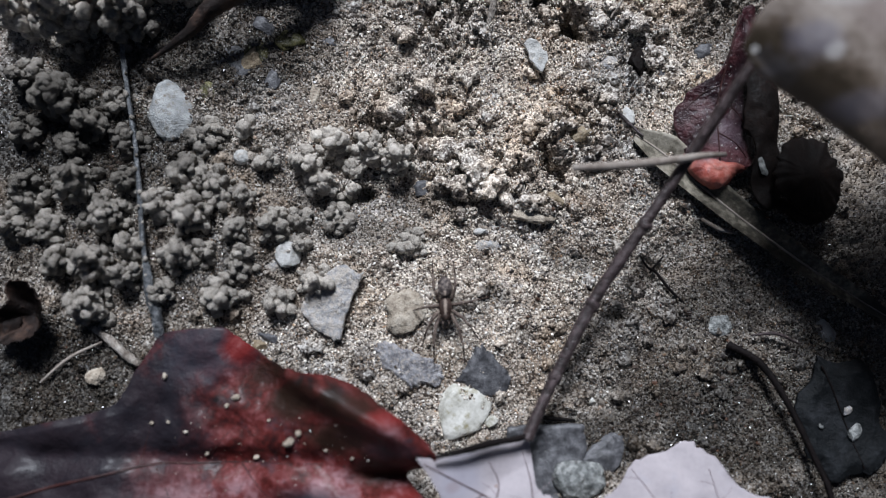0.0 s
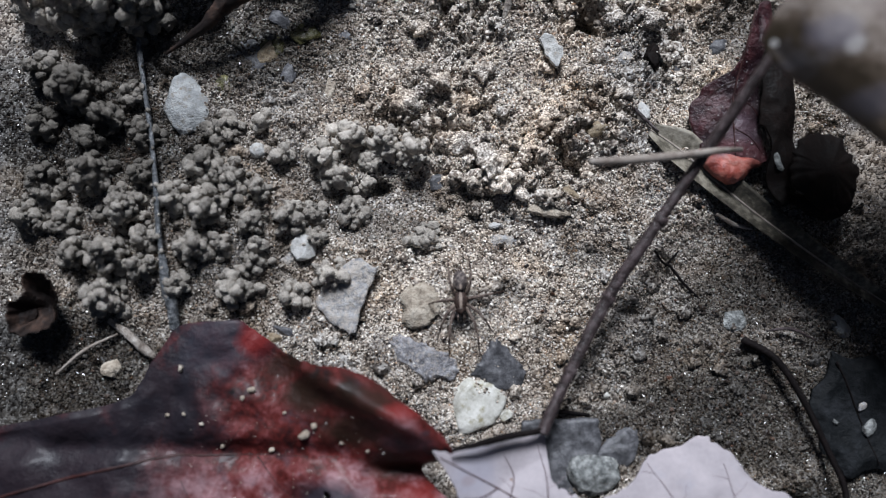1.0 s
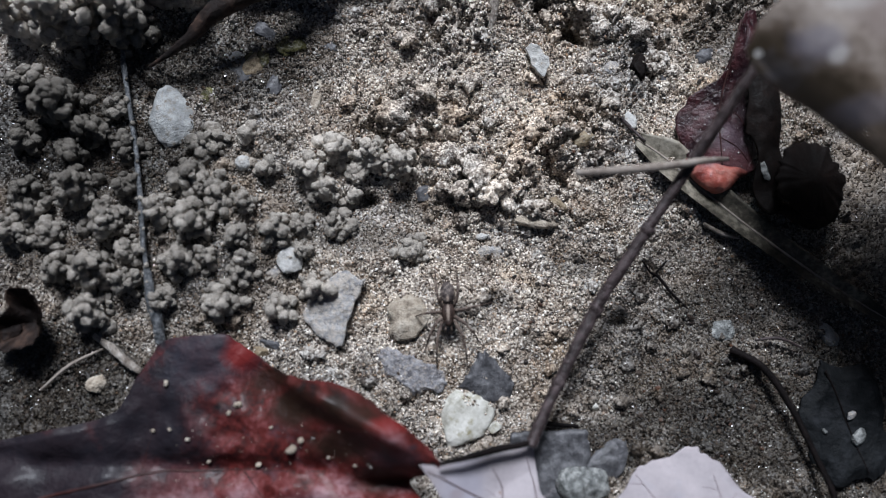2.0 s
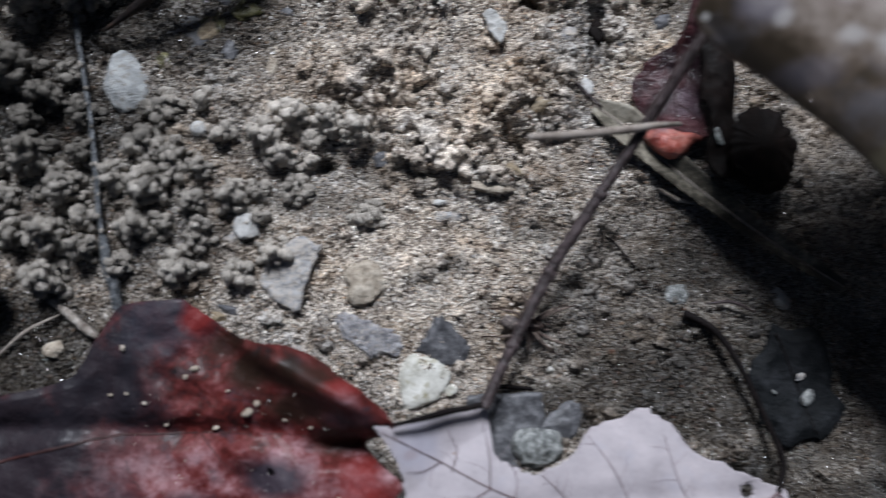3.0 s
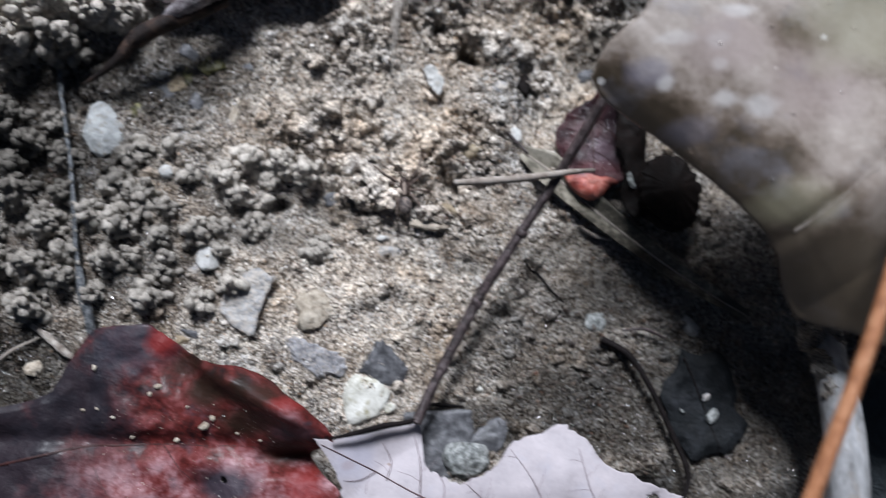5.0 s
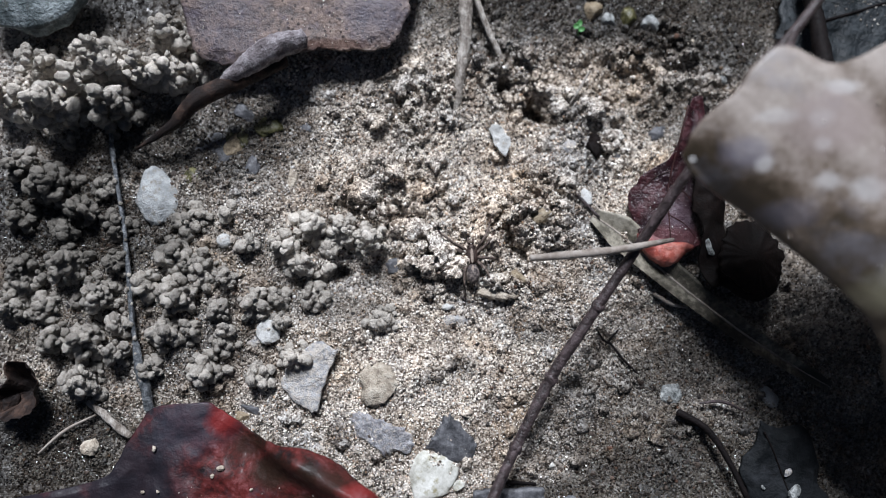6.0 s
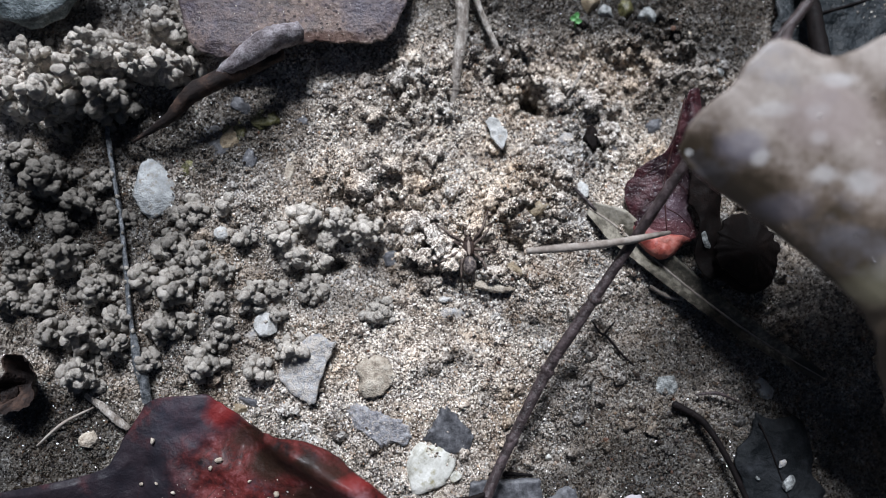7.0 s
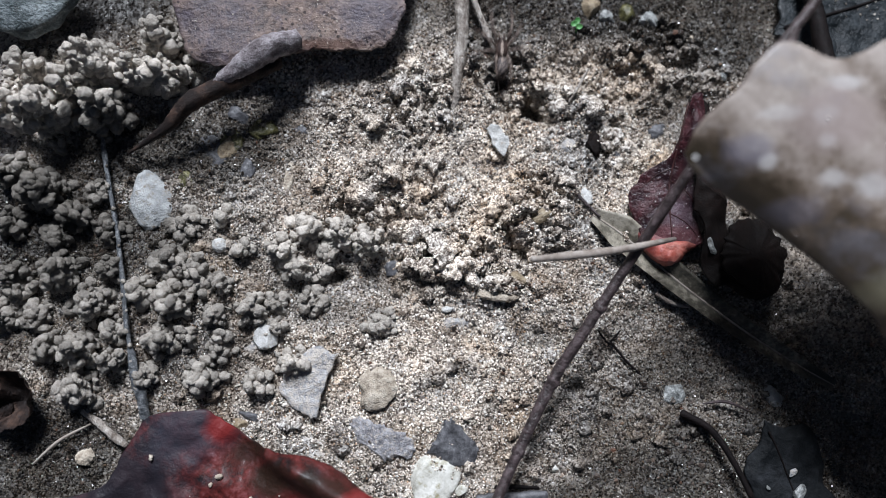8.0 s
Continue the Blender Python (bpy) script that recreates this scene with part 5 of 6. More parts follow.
NEAR = [(28.4, 25.8), (29.6, 28.4), (31.4, 30.2), (33.0, 31.4), (34.2, 33.4), (36.0, 35.0), (37.8, 35.3), (39.5, 34.5), (41.4, 33.6), (43.7, 34.0), (48.9, 36.4), (58.0, 38.5), (70.0, 34.0), (80.0, 22.0), (82.0, 8.0), (74.0, -2.0),
        (64.7, -3.4), (59.6, -2.4), (56.2, -1.0), (51.5, 0.6), (49.0, 3.4), (46.6, 8.4), (42.6, 13.0), (37.5, 17.6), (33.3, 21.0), (29.9, 23.6)]
near_leaf = thing("fallen_leaf", (52, 16, 0), "dusty grey brown dead leaf held up on a twig", "leaf")
part("blade", sheet("blade", NEAR, (52, 18), near_h, 50, 260, 0.35, 0.07, 17, origin=(52, 16, 0)), BROWNLEAF, near_leaf)

vein_on(near_h, ((48, 9.2), (54, 14.2), (60, 19.3), (66, 24.4)), (0.1, 0.2, 0.25), (52, 16, 0), "midrib", -0.1, 60, STRAW, near_leaf, 2)
part("petiole", tube("petiole", [(38.2, 32.6, 22.4), (38.6, 34.4, 20.8), (39.6, 36.4, 19.2), (40.8, 38.5, 18.2)], (0.35, 0.5, 0.55, 0.45), 30, 10, 0.15, 4, (52, 16, 0)), TWIGBARK, near_leaf)


def top_h(x, y, r):
    return 4.6 + 0.8 * vnoise(x, y, 9, 81) + 0.3 * vnoise(x, y, 2.5, 82) - 1.2 * np.clip(r - 0.85, 0, 1) * 3 + 0.03 * (y - 42)


tan_leaf = thing("fallen_leaf", (-12, 50, 0), "tan fallen leaf speckled brown, its edge rolled and dusty", "leaf")
part("blade", sheet("blade", [(1.4, 48.0), (0.4, 45.0), (-0.8, 42.7), (-3.9, 42.1), (-7.9, 42.2), (-11.2, 42.0), (-17.7, 40.6), (-23.2, 40.8), (-25.5, 45.0), (-25.0, 54.0), (-12.0, 61.0), (2.0, 57.0)], (-11, 50), top_h, 40, 220, 0.25, 0.2, 19, origin=(-12, 50, 0)), TANLEAF, tan_leaf)
part("rolled_edge", tube("rolled_edge", [(-21.4, 36.9, 5.4), (-19.6, 38.2, 6.0), (-17.4, 39.6, 6.3), (-14.7, 41.6, 6.2), (-11.2, 42.9, 5.6)], (0.3, 0.85, 1.3, 1.6, 1.2), 60, 22, 0.2, 5, (-12, 50, 0)), DUSTROLL, tan_leaf, "rolled dusty purple grey edge")
part("torn_tail", tube("torn_tail", [(-32.0, 30.6, 1.4), (-29.2, 31.8, 2.8), (-26.5, 33.2, 4.2), (-23.6, 35.6, 5.2), (-18.4, 38.3, 5.3), (-13.6, 40.8, 4.8)], (0.15, 0.35, 0.7, 1.05, 1.2, 0.9), 60, 18, 0.28, 6, (-12, 50, 0)), CURLBROWN, tan_leaf, "dark brown torn margin under the roll")


def red2_h(x, y, r):
    return 1.6 + 0.55 * np.clip(y - 26, 0, 12) * 0.6 + 1.3 * (1 - ((x - 33) / 4.8) ** 2 - ((y - 25) / 12) ** 2) + 0.7 * vnoise(x, y, 4, 91) + 0.25 * vnoise(x, y, 1.4, 92)


small_red = thing("fallen_leaf", (33, 25, 0), "small wet purple red leaf with a scarlet curled tip", "leaf")
part("blade", sheet("blade", [(35.2, 36.0), (34.0, 32.4), (32.7, 29.2), (29.6, 27.2), (27.9, 24.4), (28.4, 21.4), (29.5, 18.8), (31.5, 17.6), (34.2, 18.2), (36.6, 18.8), (37.0, 24.1), (37.2, 30.6), (36.4, 36.0)], (33, 24.5), red2_h, 30, 160, 0.25, 0.15, 23, origin=(33, 25, 0)), PURPLE, small_red)
part("curled_tip", sheet("curled_tip", [(28.8, 20.0), (29.4, 18.0), (30.5, 16.7), (31.9, 15.9), (33.4, 16.3), (34.6, 17.4), (36.0, 18.2), (35.2, 18.9), (33.4, 19.3), (31.4, 19.7), (29.6, 20.4)], (32.4, 18.3), lambda x, y, r: 1.7 + 1.5 * np.sqrt(np.clip(1 - r ** 2.2, 0, 1)) * (0.55 + 0.45 * np.clip((20 - y) / 3, 0, 1)) + 0.4 * vnoise(x, y, 1.8, 99) + 0.2 * vnoise(x, y, 0.8, 98), 24, 140, 0.25, 0.06, 25, origin=(33, 25, 0)), SCARLET, small_red, "scarlet curled leaf tip")
for k, pts in enumerate((((34.6, 35), (33.4, 30), (32.4, 24.5), (32.6, 18.6)), ((32.9, 27.5), (30.8, 26.6), (29.0, 25.0)), ((32.4, 24.0), (30.4, 22.6), (28.9, 21.2)), ((32.7, 26.0), (34.8, 24.6), (36.2, 22.6)), ((32.5, 22.0), (34.4, 20.9), (35.8, 19.4)))):
    vein_on(red2_h, pts, (0.13, 0.08) if k == 0 else (0.07, 0.04), (33, 25, 0), "midrib" if k == 0 else "vein", 0.02, 30, REDVEIN, small_red, k)
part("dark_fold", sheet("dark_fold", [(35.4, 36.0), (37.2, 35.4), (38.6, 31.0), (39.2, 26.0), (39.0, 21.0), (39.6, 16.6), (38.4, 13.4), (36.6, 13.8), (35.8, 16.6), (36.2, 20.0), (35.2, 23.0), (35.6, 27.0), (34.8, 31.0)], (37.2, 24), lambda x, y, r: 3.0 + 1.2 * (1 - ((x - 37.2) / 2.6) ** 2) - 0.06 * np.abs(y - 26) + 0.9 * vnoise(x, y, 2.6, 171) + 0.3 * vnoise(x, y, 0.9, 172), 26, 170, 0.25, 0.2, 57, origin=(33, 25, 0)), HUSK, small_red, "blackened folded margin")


def scrap_h(x, y, r):
    return 4.6 + 0.9 * (1 - r ** 2) - 0.12 * (x - 41.6) + 0.7 * vnoise(x, y, 3.2, 161) + 0.2 * vnoise(x, y, 1.1, 162)


scrap = thing("curled_leaf", (41.6, 16.8, 0), "blackened round scrap of curled leaf", "leaf")
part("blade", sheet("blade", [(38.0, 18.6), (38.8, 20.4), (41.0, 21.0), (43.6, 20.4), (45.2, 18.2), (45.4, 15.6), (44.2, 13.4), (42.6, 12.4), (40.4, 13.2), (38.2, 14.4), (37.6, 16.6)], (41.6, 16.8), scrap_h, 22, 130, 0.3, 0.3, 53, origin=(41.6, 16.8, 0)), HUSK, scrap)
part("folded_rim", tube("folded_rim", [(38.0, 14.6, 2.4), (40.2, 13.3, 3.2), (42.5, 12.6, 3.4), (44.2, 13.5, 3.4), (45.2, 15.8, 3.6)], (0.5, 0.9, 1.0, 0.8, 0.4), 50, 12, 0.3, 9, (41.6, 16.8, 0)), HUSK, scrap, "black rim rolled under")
stone("leaf_flake", "glossy blue grey leaf flake", 36.9, 18.0, (0.5, 1.4, 0.2), 141, GREYSTONE, 6, 0.25, 12, (0, 25), up=4.2, category="leaf flake")


def black_h(x, y, r):
    return 1.0 + 0.7 * vnoise(x, y, 5, 95) + 0.2 * vnoise(x, y, 1.6, 96) - 0.6 * np.clip(r - 0.8, 0, 1) * 5


black_leaf = thing("fallen_leaf", (46, -10, 0), "rotten blue black leaf piece flat on wet soil", "leaf")
part("blade", sheet("blade", [(43.6, -3.0), (46.0, -3.6), (48.4, -3.4), (49.8, -5.6), (50.4, -8.0), (50.4, -10.4), (51.6, -12.4), (50.0, -14.6), (48.6, -15.8), (46.8, -15.7), (44.6, -16.9), (43.0, -15.0), (41.5, -13.9), (41.6, -11.0), (40.7, -8.1), (42.6, -5.6)], (46, -10), black_h, 26, 160, 0.25, 0.16, 29, origin=(46, -10, 0)), BLACKLEAF, black_leaf)
vein_on(black_h, ((43.6, -4.0), (45.6, -9.0), (47.6, -15.2)), (0.14, 0.1, 0.06), (46, -10, 0), "midrib", 0.0, 30, STALK, black_leaf, 1)
for x, y, s, m in ((46.9, -11.2, 0.85, GREYSTONE), (43.2, -10.6, 0.3, GREYSTONE), (46.2, -8.9, 0.5, SLATE)):
    stone("grit", "pale grit grain lying on a black leaf", x, y, (s * 0.8, s * 1.2, s * 0.6), int(x * 10), m, 4, 0.25, x * 30, up=float(black_h(np.array(x), np.array(y), np.array(0.5))) - float(soil_height(x, y)) + 0.2, group="grit on leaves", category="grit")
def corner_h(x, y, r):
    return 2.4 + 1.4 * vnoise(x, y, 5, 97) + 0.5 * vnoise(x, y, 1.6, 98)


corner_leaf = thing("fallen_leaf", (58, 50, 0), "wet blackened leaf in deep shade", "leaf")
part("blade", sheet("blade", [(47, 44), (52, 41.5), (60, 40), (70, 42), (74, 52), (62, 60), (50, 56)], (59, 49), corner_h, 30, 160, 0.25, 0.5, 31, origin=(58, 50, 0)), TEALLEAF, corner_leaf)
vein_on(corner_h, ((48, 45), (58, 48), (70, 52)), (0.3, 0.2, 0.1), (58, 50, 0), "midrib", 0.0, 40, STALK, corner_leaf, 1)


def shade_h(x, y, r):
    return 1.2 + 0.8 * vnoise(x, y, 6, 101) + 0.25 * vnoise(x, y, 1.8, 102)


# blade drawn larger than the leaf, so its black stands in for deep shade
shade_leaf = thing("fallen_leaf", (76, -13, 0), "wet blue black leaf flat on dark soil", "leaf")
part("blade", sheet("blade", [(64.5, -7.0), (74, -5.2), (88, -6.0), (94, -18), (92, -40), (80, -52), (66, -48), (62.2, -34), (63.0, -22), (62.4, -14)], (76, -26), shade_h, 34, 180, 0.25, 0.3, 33, origin=(76, -13, 0)), TEALLEAF, shade_leaf)
vein_on(shade_h, ((70, -9.6), (77, -13), (84, -18)), (0.25, 0.18, 0.1), (76, -13, 0), "midrib", 0.0, 30, STALK, shade_leaf, 1)


BLADEWAY = [(23.6, 22.3, 1.0), (26.6, 20.2, 1.0), (30.4, 16.9, 0.8), (35.5, 12.4, 1.2), (41.5, 7.6, 1.8), (47.0, 4.0, 1.5), (52.0, 1.2, 0.8)]
grass = thing("grass_blade", (36, 13, 0), "dry olive grass blade folded along its middle", "grass blade")
part("blade", ribbon("blade", BLADEWAY, (0.8, 2.1, 1.9, 1.6, 1.35, 1.1, 0.6), 90, 11, 0.55, 0.2, 0.0, (36, 13, 0)), BLADE, grass)
part("midrib", tube("midrib", [(x, y, z + 0.02) for x, y, z in BLADEWAY], (0.12, 0.16, 0.14, 0.08), 80, 8, 0.1, 3, (36, 13, 0)), STRAW, grass)
thing("grass_blade", (29, 8, 0), "short dry fibre curled on dark soil", "grass blade", mesh=tube("grass_blade", [(31.0, 12.6, 0.6), (33.0, 11.4, 0.8), (35.0, 10.9, 0.7)], (0.22, 0.3, 0.12), 30, 8, 0.2, 2, (29, 8, 0)), material=STRAW)


# ---- twigs, stems and roots ----
def stick(name, label, pts, radii, material, n=80, knobs=0.2, seed=1, category="twig", seg=10):
    o = np.mean(np.array(pts), axis=0)
    o[2] = 0
    return thing(name, tuple(o), label, category, mesh=tube(name, pts, radii, n, seg, knobs, seed, o), material=material)


stick("twig", "long dark bent twig rising from a leaf edge", [(10.2, -11.3, 5.0), (10.9, -9.6, 4.8), (13.6, -4.2, 4.7), (17.5, 3.1, 4.9), (20.2, 7.4, 6.0), (26.5, 17.1, 8.3), (31.3, 25.3, 13.0), (36.4, 33.6, 17.0), (40.6, 38.4, 18.0), (46.0, 45.0, 18.0)],
      (0.62, 0.62, 0.62, 0.66, 0.64, 0.6, 0.58, 0.58, 0.55, 0.5), TWIGBARK, 160, 0.12, 3, seg=12)
branch = bpy.data.objects["twig"]
for k, (x, y, z, r) in enumerate(((17.3, 2.7, 4.9, 0.78), (22.6, 11.0, 6.8, 0.76), (13.2, -5.0, 4.7, 0.74))):
    part("node", lump("node", (r, r * 1.1, r), 640 + k, 3, 0.25, 1.4, 0, 0.08), TWIGBARK, branch, "swollen pale node", at=(x - branch.location.x / MM, y - branch.location.y / MM, z))
stick("stalk", "thin black stalk across the edge of a pale leaf", [(0.6, -12.6, 8.2), (3.0, -12.1, 7.4), (6.0, -11.5, 6.2), (8.6, -11.2, 5.5), (10.6, -10.8, 5.0)], (0.2, 0.34, 0.38, 0.34, 0.3), STALK, 50, 0.35, 21, "stalk")
stick("twig", "thin pale straw lying across a dark twig", [(14.5, 16.3, 10.4), (19.5, 16.7, 10.0), (24.7, 17.3, 9.7), (28.0, 17.9, 9.0), (31.4, 18.6, 7.0)], (0.38, 0.48, 0.45, 0.38, 0.25), STRAW, 70, 0.12, 4)
stick("needle", "long orange brown needle standing over the litter", [(34.0, -42.0, 22.0), (43.0, -23.5, 24.2), (47.6, -12.6, 25.3), (52.0, -2.0, 26.0), (56.7, 10.6, 26.6), (61.3, 19.8, 27.4), (66.0, 29.0, 29.0)], (0.84, 0.78, 0.74, 0.7, 0.66, 0.6, 0.5), NEEDLE, 90, 0.06, 5, "pine needle", 12)
stick("stick", "weathered white stick with a crusted end", [(57.6, 4.4, 6.0), (57.5, 0.4, 8.0), (57.4, -4.0, 9.5), (57.6, -9.5, 11.0), (57.2, -18.1, 12.0), (56.5, -27.7, 13.0), (56.0, -44.0, 13.0)], (1.6, 2.1, 1.9, 2.1, 2.3, 2.3, 2.3), GREYSTICK, 120, 0.07, 6, "stick", 16)
spine = bpy.data.objects["needle"]
part("keel", tube("keel", [(34.0, -42.0, 22.7), (43.0, -23.5, 24.85), (47.6, -12.6, 25.9), (52.0, -2.0, 26.6), (56.7, 10.6, 27.15), (61.3, 19.8, 27.9), (66.0, 29.0, 29.4)], (0.2, 0.18, 0.16, 0.14), 90, 8, 0.1, 7, tuple(c / MM for c in spine.location)), NEEDLE, spine, "raised keel along the needle")
rod = bpy.data.objects["stick"]
for k, (x, y, z, r) in enumerate(((55.9, 1.4, 8.8, 1.9), (55.8, -1.6, 9.6, 1.7), (56.2, -4.6, 10.6, 1.5), (57.4, -0.2, 10.0, 1.6), (56.4, 3.8, 7.4, 1.9), (56.6, -7.2, 11.4, 1.1))):
    part("crust", lump("crust", (r, r * 1.2, r * 0.7), 600 + k, 3, 0.6, 1.5, 0, 0.25), CRUST, rod, "tan soil crust", at=(x - rod.location.x / MM, y - rod.location.y / MM, z))
stick("root", "pale grey root tapering into the sand", [(8.6, 64.0, 1.4), (8.4, 54.0, 1.4), (8.3, 49.5, 1.3), (8.2, 45.2, 1.1), (7.5, 40.2, 0.9), (7.2, 37.2, 0.5), (6.9, 35.2, -0.2)], (0.95, 0.9, 0.85, 0.78, 0.68, 0.55, 0.3), ROOT, 110, 0.22, 7, "root", 12)
stick("root", "thin kinked grey rootlet", [(8.8, 52.0, 1.8), (9.7, 49.0, 1.8), (11.2, 45.1, 1.6), (12.3, 42.8, 1.3), (12.6, 41.7, 1.1), (11.0, 41.0, 0.6)], (0.36, 0.38, 0.36, 0.42, 0.4, 0.25), ROOT, 60, 0.3, 8, "root")
stick("stem", "rotten grey blue stem between worm casts", [(-35.6, 34.0, 1.2), (-34.9, 30.3, 1.4), (-33.3, 22.4, 1.8), (-32.0, 14.7, 2.4), (-31.0, 7.1, 2.6), (-29.9, 1.6, 1.8), (-29.0, -2.0, 1.0)], (0.2, 0.25, 0.3, 0.33, 0.4, 0.55, 0.55), BLUESTICK, 110, 0.7, 9, "stem")
stem = bpy.data.objects["stem"]
for k, y in enumerate((29.0, 26.6, 23.8, 22.0, 19.4, 17.8, 15.2, 13.6, 11.8, 9.4, 7.8, 6.0, 4.4, 3.0)):
    x, z = np.interp(y, (1.6, 7.1, 14.7, 22.4, 30.3), (-29.9, -31.0, -32.0, -33.3, -34.9)), np.interp(y, (1.6, 7.1, 14.7, 22.4, 30.3), (1.8, 2.6, 2.4, 1.8, 1.4))
    r = 0.16 + 0.05 * ((k * 7) % 4)
    part("crumb", lump("crumb", (r, r * 1.2, r), 660 + k, 2, 0.4, 1.4), CLAY, stem, "grey crumb stuck to the stem", at=(x - stem.location.x / MM + 0.15 * (-1) ** k, y - stem.location.y / MM, z + 0.3))
stick("twig", "pale broken stub of twig", [(-37.0, 0.3, 0.8), (-34.4, -1.6, 1.2), (-31.6, -3.7, 1.6)], (0.35, 0.5, 0.42), ROOT, 40, 0.35, 10)
stick("twig", "black stalk lying on the sand", [(10.8, -9.6, 1.2), (13.2, -9.6, 1.0), (16.0, -9.9, 0.7)], (0.25, 0.28, 0.15), STALK, 40, 0.25, 11)
stick("twig", "thin dark splinter on sand", [(23.7, 8.4, 0.8), (24.6, 7.0, 0.9), (25.4, 6.6, 0.8), (27.0, 4.6, 0.7), (28.9, 2.8, 0.4)], (0.1, 0.16, 0.2, 0.18, 0.1), STALK, 40, 0.25, 12)
stick("twig", "short dark splinter on sand", [(26.4, 8.3, 0.9), (25.4, 7.2, 0.9), (24.8, 6.4, 0.7)], (0.1, 0.16, 0.1), STALK, 24, 0.25, 13)
stick("twig", "dark stem end standing in shade", [(50.4, 54.0, 3.0), (50.2, 44.0, 6.0), (49.4, 36.0, 9.0)], (1.0, 1.0, 0.9), STALK, 40, 0.2, 14)
stick("twig", "thin brown stalk near a charcoal bit", [(19.6, 27.6, 0.8), (21.0, 25.8, 0.9), (22.6, 24.0, 0.9), (24.4, 22.0, 1.4)], (0.12, 0.22, 0.22, 0.12), TWIGBARK, 40, 0.3, 15)
stick("twig", "fine straight fibre in crumbly soil", [(21.2, 36.4, 0.8), (22.6, 38.6, 1.0), (23.8, 40.6, 0.9)], (0.16, 0.2, 0.12), ROOT, 30, 0.25, 16)
stick("straw", "thin bent straw on dark soil", [(36.0, -0.6, 0.9), (38.6, -0.4, 1.2), (41.4, -1.6, 1.0)], (0.14, 0.2, 0.12), TWIGBARK, 30, 0.2, 17)
stick("straw", "thin dry straw on damp ground", [(-42.5, -5.6, 0.9), (-39.5, -3.0, 1.1), (-36.0, -1.2, 1.0)], (0.12, 0.2, 0.12), STRAW, 30, 0.2, 18)
curl = thing("curled_leaf", (-43.4, 1.8, 1.2), "dark brown crumpled scrap of leaf, cupped", "leaf",
             mesh=sheet("curled_leaf", [(-3.0, -2.6), (-0.8, -3.2), (1.4, -2.4), (2.3, -0.2), (1.8, 2.0), (0.2, 3.4), (-1.8, 3.0), (-1.4, 1.2), (-2.8, -0.4)], (0.2, -0.2),
                        lambda x, y, r: 0.4 + 3.0 * r ** 2.2 + 1.3 * vnoise(x, y, 1.7, 133) + 0.4 * vnoise(x, y, 0.7, 134), 20, 120, 0.2, 0.3, 39), material=CURLBROWN)
thing("curled_leaf", (-46.0, 0.6, 2.2), "dark brown torn scrap of leaf", "leaf", mesh=sheet("curled_leaf", [(-1.2, -1.6), (1.0, -1.8), (1.5, 0.4), (0.8, 1.8), (-0.9, 1.5)], (0, 0), lambda x, y, r: 1.2 * (1 - r ** 2) + 0.5 * vnoise(x, y, 1.2, 131), 14, 70, 0.2, 0.2, 37), material=CURLBROWN)
sprout = thing("sprout", on_soil(22.5, 46.0, 0.3), "tiny fresh green sprout with round leaflets", "sprout")
part("stem", tube("stem", [(0.1, -0.5, -0.4), (0, 0, 0.3), (0, 0.15, 0.6)], (0.1, 0.09, 0.07), 12, 8, 0.1, 2), MOSS, sprout)
for k, (x, y, a) in enumerate(((-0.32, 0.35, 25), (0.3, -0.05, -10), (0.1, 0.7, 60))):
    part("leaflet", sheet("leaflet", [(-0.42, 0), (-0.22, 0.3), (0.2, 0.32), (0.45, 0.05), (0.22, -0.28), (-0.2, -0.3)], (0, 0), lambda x, y, r: 0.12 * r ** 2 + 0.05 * vnoise(x, y, 0.4, 151), 8, 40, 0.05, 0.0, 47), MOSS, sprout, at=(x, y, 0.6), turn=(8, -6, a))

# grit lying on the wet leaf
for k, (x, y, s) in enumerate(((-20.5, -7.0, 0.6), (-14.6, -11.6, 0.75), (-21.4, -7.9, 0.4), (-13.6, -10.6, 0.5), (-25.6, -10.6, 0.35), (-18.4, -13.4, 0.5), (-23.6, -13.0, 0.35), (-28.2, -4.8, 0.5), (-27.6, -9.6, 0.3), (-16.9, -9.4, 0.3), (-8.0, -13.2, 0.3), (-5.0, -20.3, 0.3), (-24.6, -24.0, 0.5), (-29.6, -9.8, 0.4), (-10.8, -12.4, 0.28))):
    z = float(red_h(np.array(x), np.array(y), np.array(0.5)))
    stone("grit", "pale grit grain lying on a red leaf", x, y, (s * 0.8, s * 0.62, s * 0.5), 200 + k, TANSTONE, 4, 0.4, k * 40, up=z - float(soil_height(x, y)) + s * 0.4, group="grit on leaves", category="grit", sub=2)


scatter("leaf_grit", "fine pale grit and droplets on a wet red leaf", "grit", 180, 71, (0.03, 0.085), (-27, -6, -21, -9), lambda x, y: 0.5 + 0.9 * vnoise(x, y, 3, 72), GRAIN, 1, 0.2,
        support=lambda x, y: red_h(x, y, np.full(len(x), 0.5)))
# pale quartz specks added to stand in for glints on the purple blade
scatter("leaf_drops", "tiny pale specks added as glints on a wet purple leaf", "water", 70, 75, (0.04, 0.11), (29, 36.5, 18, 30), lambda x, y: 0.5 + 0.9 * vnoise(x, y, 2, 76), QUARTZ, 1, 0.15, 0.3, 0.8,
        support=lambda x, y: red2_h(x, y, np.full(len(x), 0.5)), smooth=True)
scatter("leaf_speckle", "pale sand specks on a tan fallen leaf", "grit", 260, 79, (0.04, 0.11), (-24, 0, 42.5, 52), lambda x, y: 0.35 + 0.9 * vnoise(x, y, 3, 80), GRAIN, 1, 0.2,
        support=lambda x, y: top_h(x, y, np.full(len(x), 0.5)))
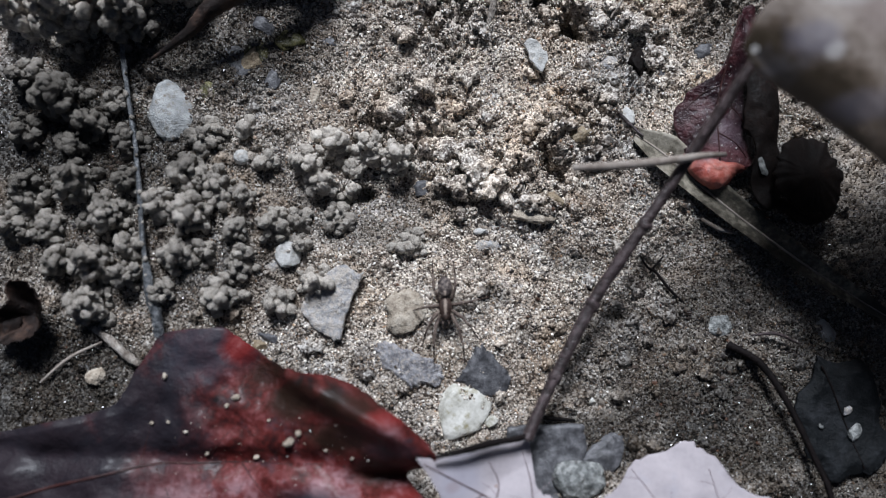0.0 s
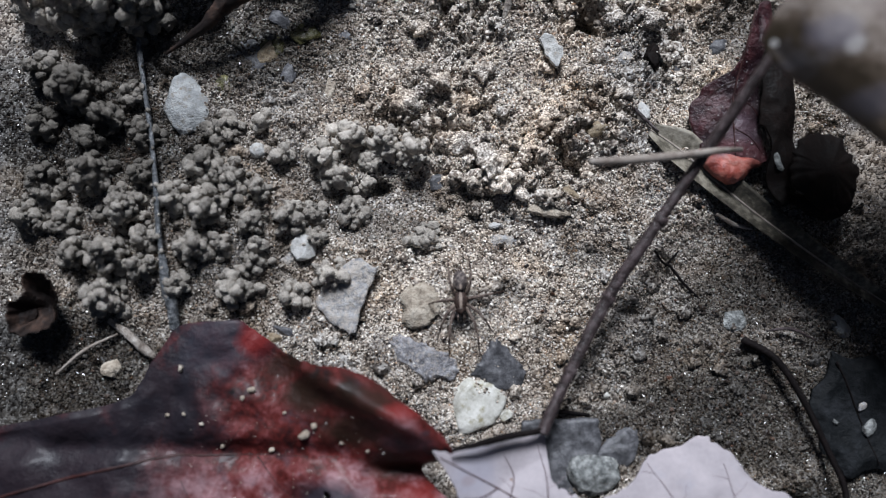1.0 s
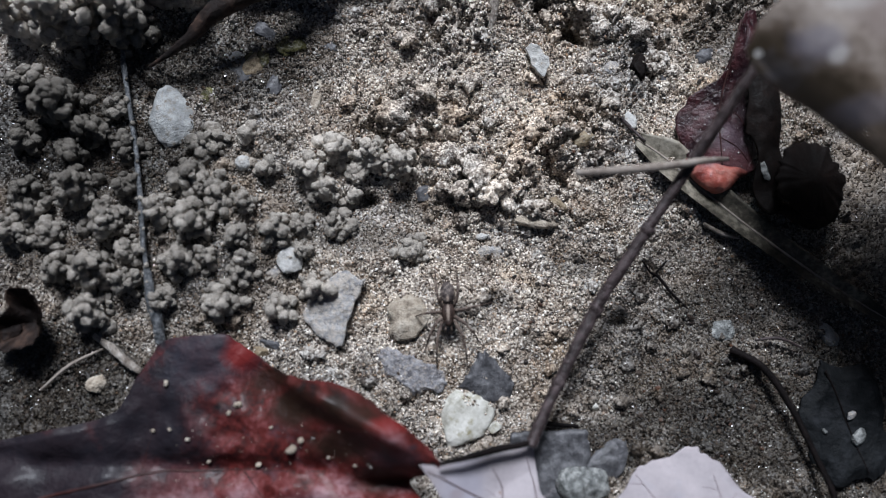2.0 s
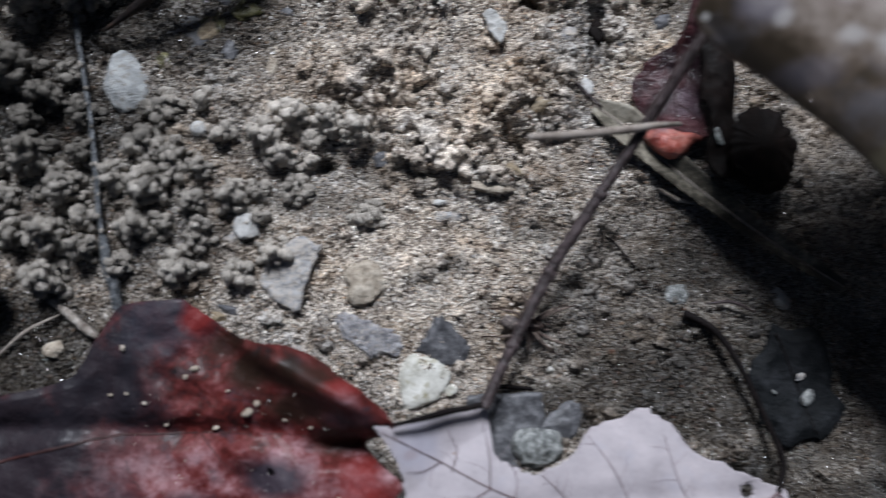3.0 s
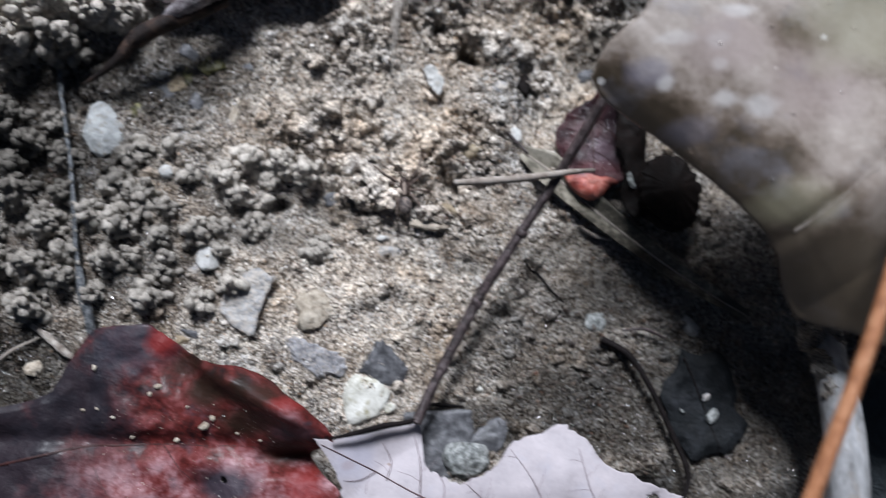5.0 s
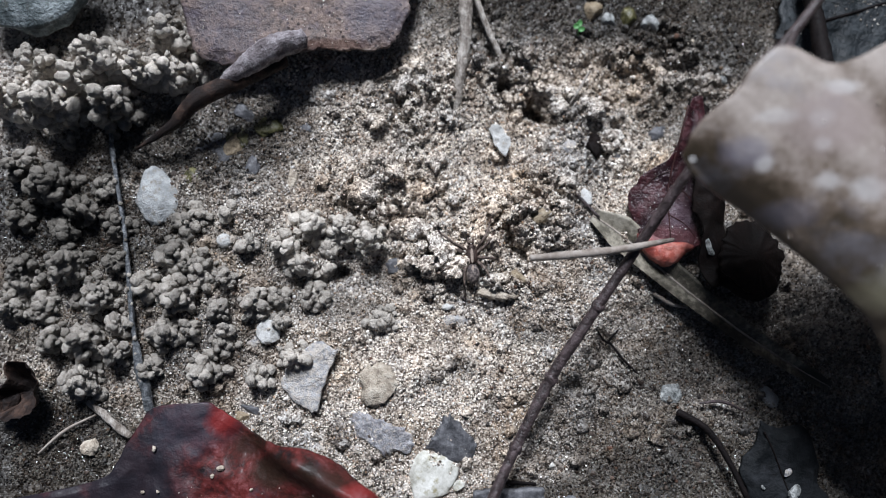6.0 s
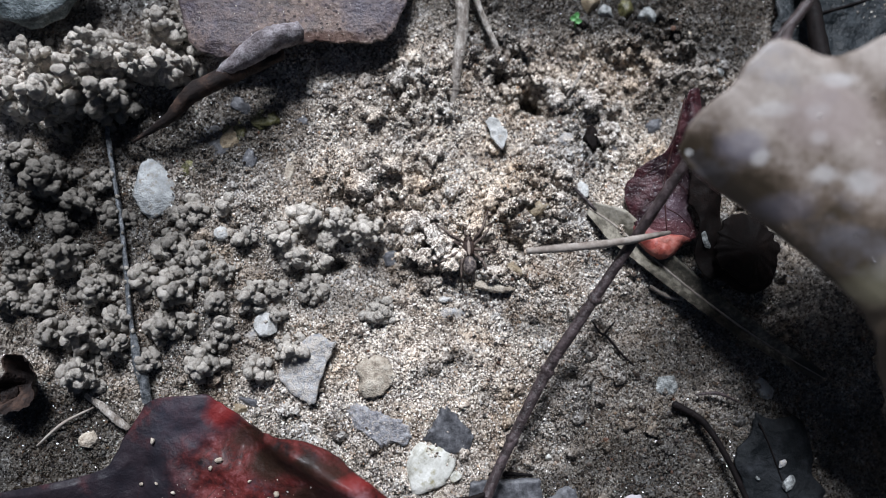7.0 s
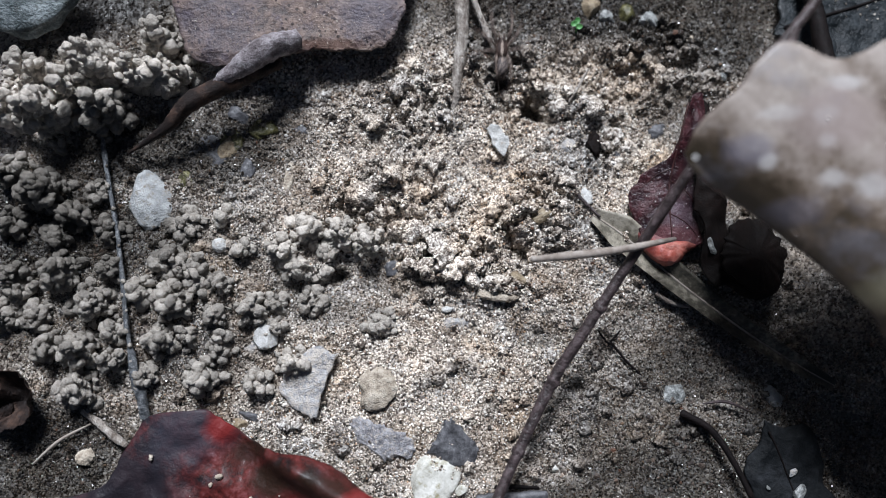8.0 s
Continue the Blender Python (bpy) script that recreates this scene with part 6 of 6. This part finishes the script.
# loose grains added to give the dark blade its glints
scatter("wet_grit", "wet glinting grit on a blue black leaf", "grit", 320, 81, (0.05, 0.16), (49, 66, 42.5, 54), lambda x, y: 0.3 + 1.1 * vnoise(x, y, 4, 82), GRAIN, 1, 0.2,
        support=lambda x, y: corner_h(x, y, np.full(len(x), 0.5)))
scatter("leaf_dust", "pale dust specks on a raised dead leaf", "grit", 50, 73, (0.05, 0.17), (37, 70, 8, 32), lambda x, y: np.where((y > 38 - 0.62 * x) & (y < 34), 0.5, 0.0), GRAIN, 1, 0.2,
        support=lambda x, y: near_h(x, y, np.full(len(x), 0.5)))


# ---- the spider ----
spider = thing("spider", on_soil(1.7, 3.1, 1.3), "small brown wolf spider with a pale stripe along its back", "spider")
carapace = part("cephalothorax", lump("cephalothorax", (0.78, 1.15, 0.55), 5, 3, 0.06, 1.0), SP_DARK, spider)
head = part("head", lump("head", (0.5, 0.55, 0.45), 6, 3, 0.05, 1.0), SP_DARK, spider, at=(0, 0.95, 0.06))
part("stripe", lump("stripe", (0.2, 0.95, 0.14), 7, 3, 0.1, 1.6), SP_PALE, carapace, "pale stripe", at=(0, -0.05, 0.47))
for ex, ey, ez, er in ((-0.17, 1.46, 0.3, 0.1), (0.17, 1.46, 0.3, 0.1), (-0.3, 1.15, 0.4, 0.08), (0.3, 1.15, 0.4, 0.08)):
    part("eye", lump("eye", (er, er, er), 8, 2, 0.0), SP_EYE, spider, at=(ex, ey, ez))
abdomen = part("abdomen", lump("abdomen", (0.84, 1.2, 0.72), 9, 3, 0.07, 1.1), SP_MOTTLE, spider, at=(0, -2.15, 0.1))
part("heart_mark", lump("heart_mark", (0.16, 0.45, 0.1), 10, 2, 0.1), SP_PALE, abdomen, "pale heart mark", at=(0, 0.55, 0.6))
for s in (-1, 1):
    part("spinneret", lump("spinneret", (0.1, 0.25, 0.1), 11, 2, 0.05), SP_DARK, abdomen, at=(0.12 * s, -1.2, -0.1))
    part("pedipalp", tube("pedipalp", [(0.2 * s, 1.3, -0.1), (0.34 * s, 1.75, 0.1), (0.28 * s, 2.15, -0.5)], (0.1, 0.1, 0.13), 20, 8), SP_LEG, spider)

# side, hip y, foot x and y, knee height
LEGS = [(-1, 0.75, -2.0, 6.2, 1.5), (1, 0.75, 1.4, 6.2, 1.5), (-1, 0.3, -3.6, 3.6, 1.2), (1, 0.3, 2.7, 4.1, 1.2), (-1, -0.2, -4.9, -1.0, 1.2), (1, -0.2, 3.7, 0.2, 1.3), (-1, -0.65, -1.1, -5.2, 1.4), (1, -0.65, 1.2, -5.4, 1.4)]
legs = []
for s, hy, fx, fy, kz in LEGS:
    hip = np.array((0.62 * s, hy, -0.05))
    foot = np.array((fx, fy, -1.25)) - hip
    k1, k2, k3 = foot * 0.3, foot * 0.62, foot * 0.84
    side = np.array((0.35 * s, 0.0, 0.0))
    k1, k2, k3 = k1 + side + (0, 0, kz * 0.85), k2 + side * 0.8 + (0, 0, kz * 0.9), k3 + side * 0.3 + (0, 0, kz * 0.25)
    leg = part("leg", tube("leg", [(0, 0, 0), k1 * 0.55 + (0, 0, 0.15), k1], (0.17, 0.21, 0.16), 14, 8, 0.1), SP_LEG, spider, at=hip)
    part("tibia", tube("tibia", [k1, (k1 + k2) * 0.5 + (0, 0, 0.06), k2], (0.15, 0.15, 0.11), 14, 8, 0.1), SP_LEG, leg)
    part("metatarsus", tube("metatarsus", [k2, (k2 + k3) * 0.5, k3, foot], (0.1, 0.09, 0.07, 0.045), 18, 8, 0.1), SP_DARK, leg)
    legs.append((leg, hip))


def motions():
    z0 = 1.45
    stops = [(0.0, 1.7, 2.5, -178), (2.05, 1.7, 2.5, -178), (2.15, 5.0, 2.2, -135), (2.3, 12.5, -0.6, -105), (2.4, 15.7, -2.8, -97), (4.1, 15.7, -2.8, -97), (4.15, 15.2, -0.6, -30), (4.2, 12.6, 4.6, 14), (4.3, 9.2, 15.6, 8),
             (4.4, 8.6, 17.2, 3), (7.7, 8.6, 17.4, 3), (7.77, 8.6, 18.0, 2), (7.8, 8.9, 20.8, -3), (7.9, 11.2, 36.6, -8), (7.95, 12.2, 40.2, -6), (8.0, 12.9, 42.6, -2)]
    walk(spider, [(t, pose(*[c * MM for c in on_soil(x, y, z0)], 0, 0, a)) for t, x, y, a in stops])
    # each leg swings about its hip while the spider runs, and stands a little differently at each stop
    for k, (leg, hip) in enumerate(legs):
        rng = random.Random(70 + k)
        a, c = rng.uniform(-14, 14), rng.uniform(-14, 14)
        b = (35, -18, 14, -12, 16, -14, 2, 18)[k]
        g = 16 if k % 2 else -16
        turns = [(0.0, 0), (2.05, 0), (2.15, g), (2.25, -g), (2.35, g), (2.45, a), (4.1, a), (4.2, g), (4.3, -g), (4.4, b), (7.7, b), (7.77, -g), (7.85, g), (7.93, -g), (8.0, c)]
        walk(leg, [(t, pose(*(hip * MM), 0, 0, q)) for t, q in turns])


motions()
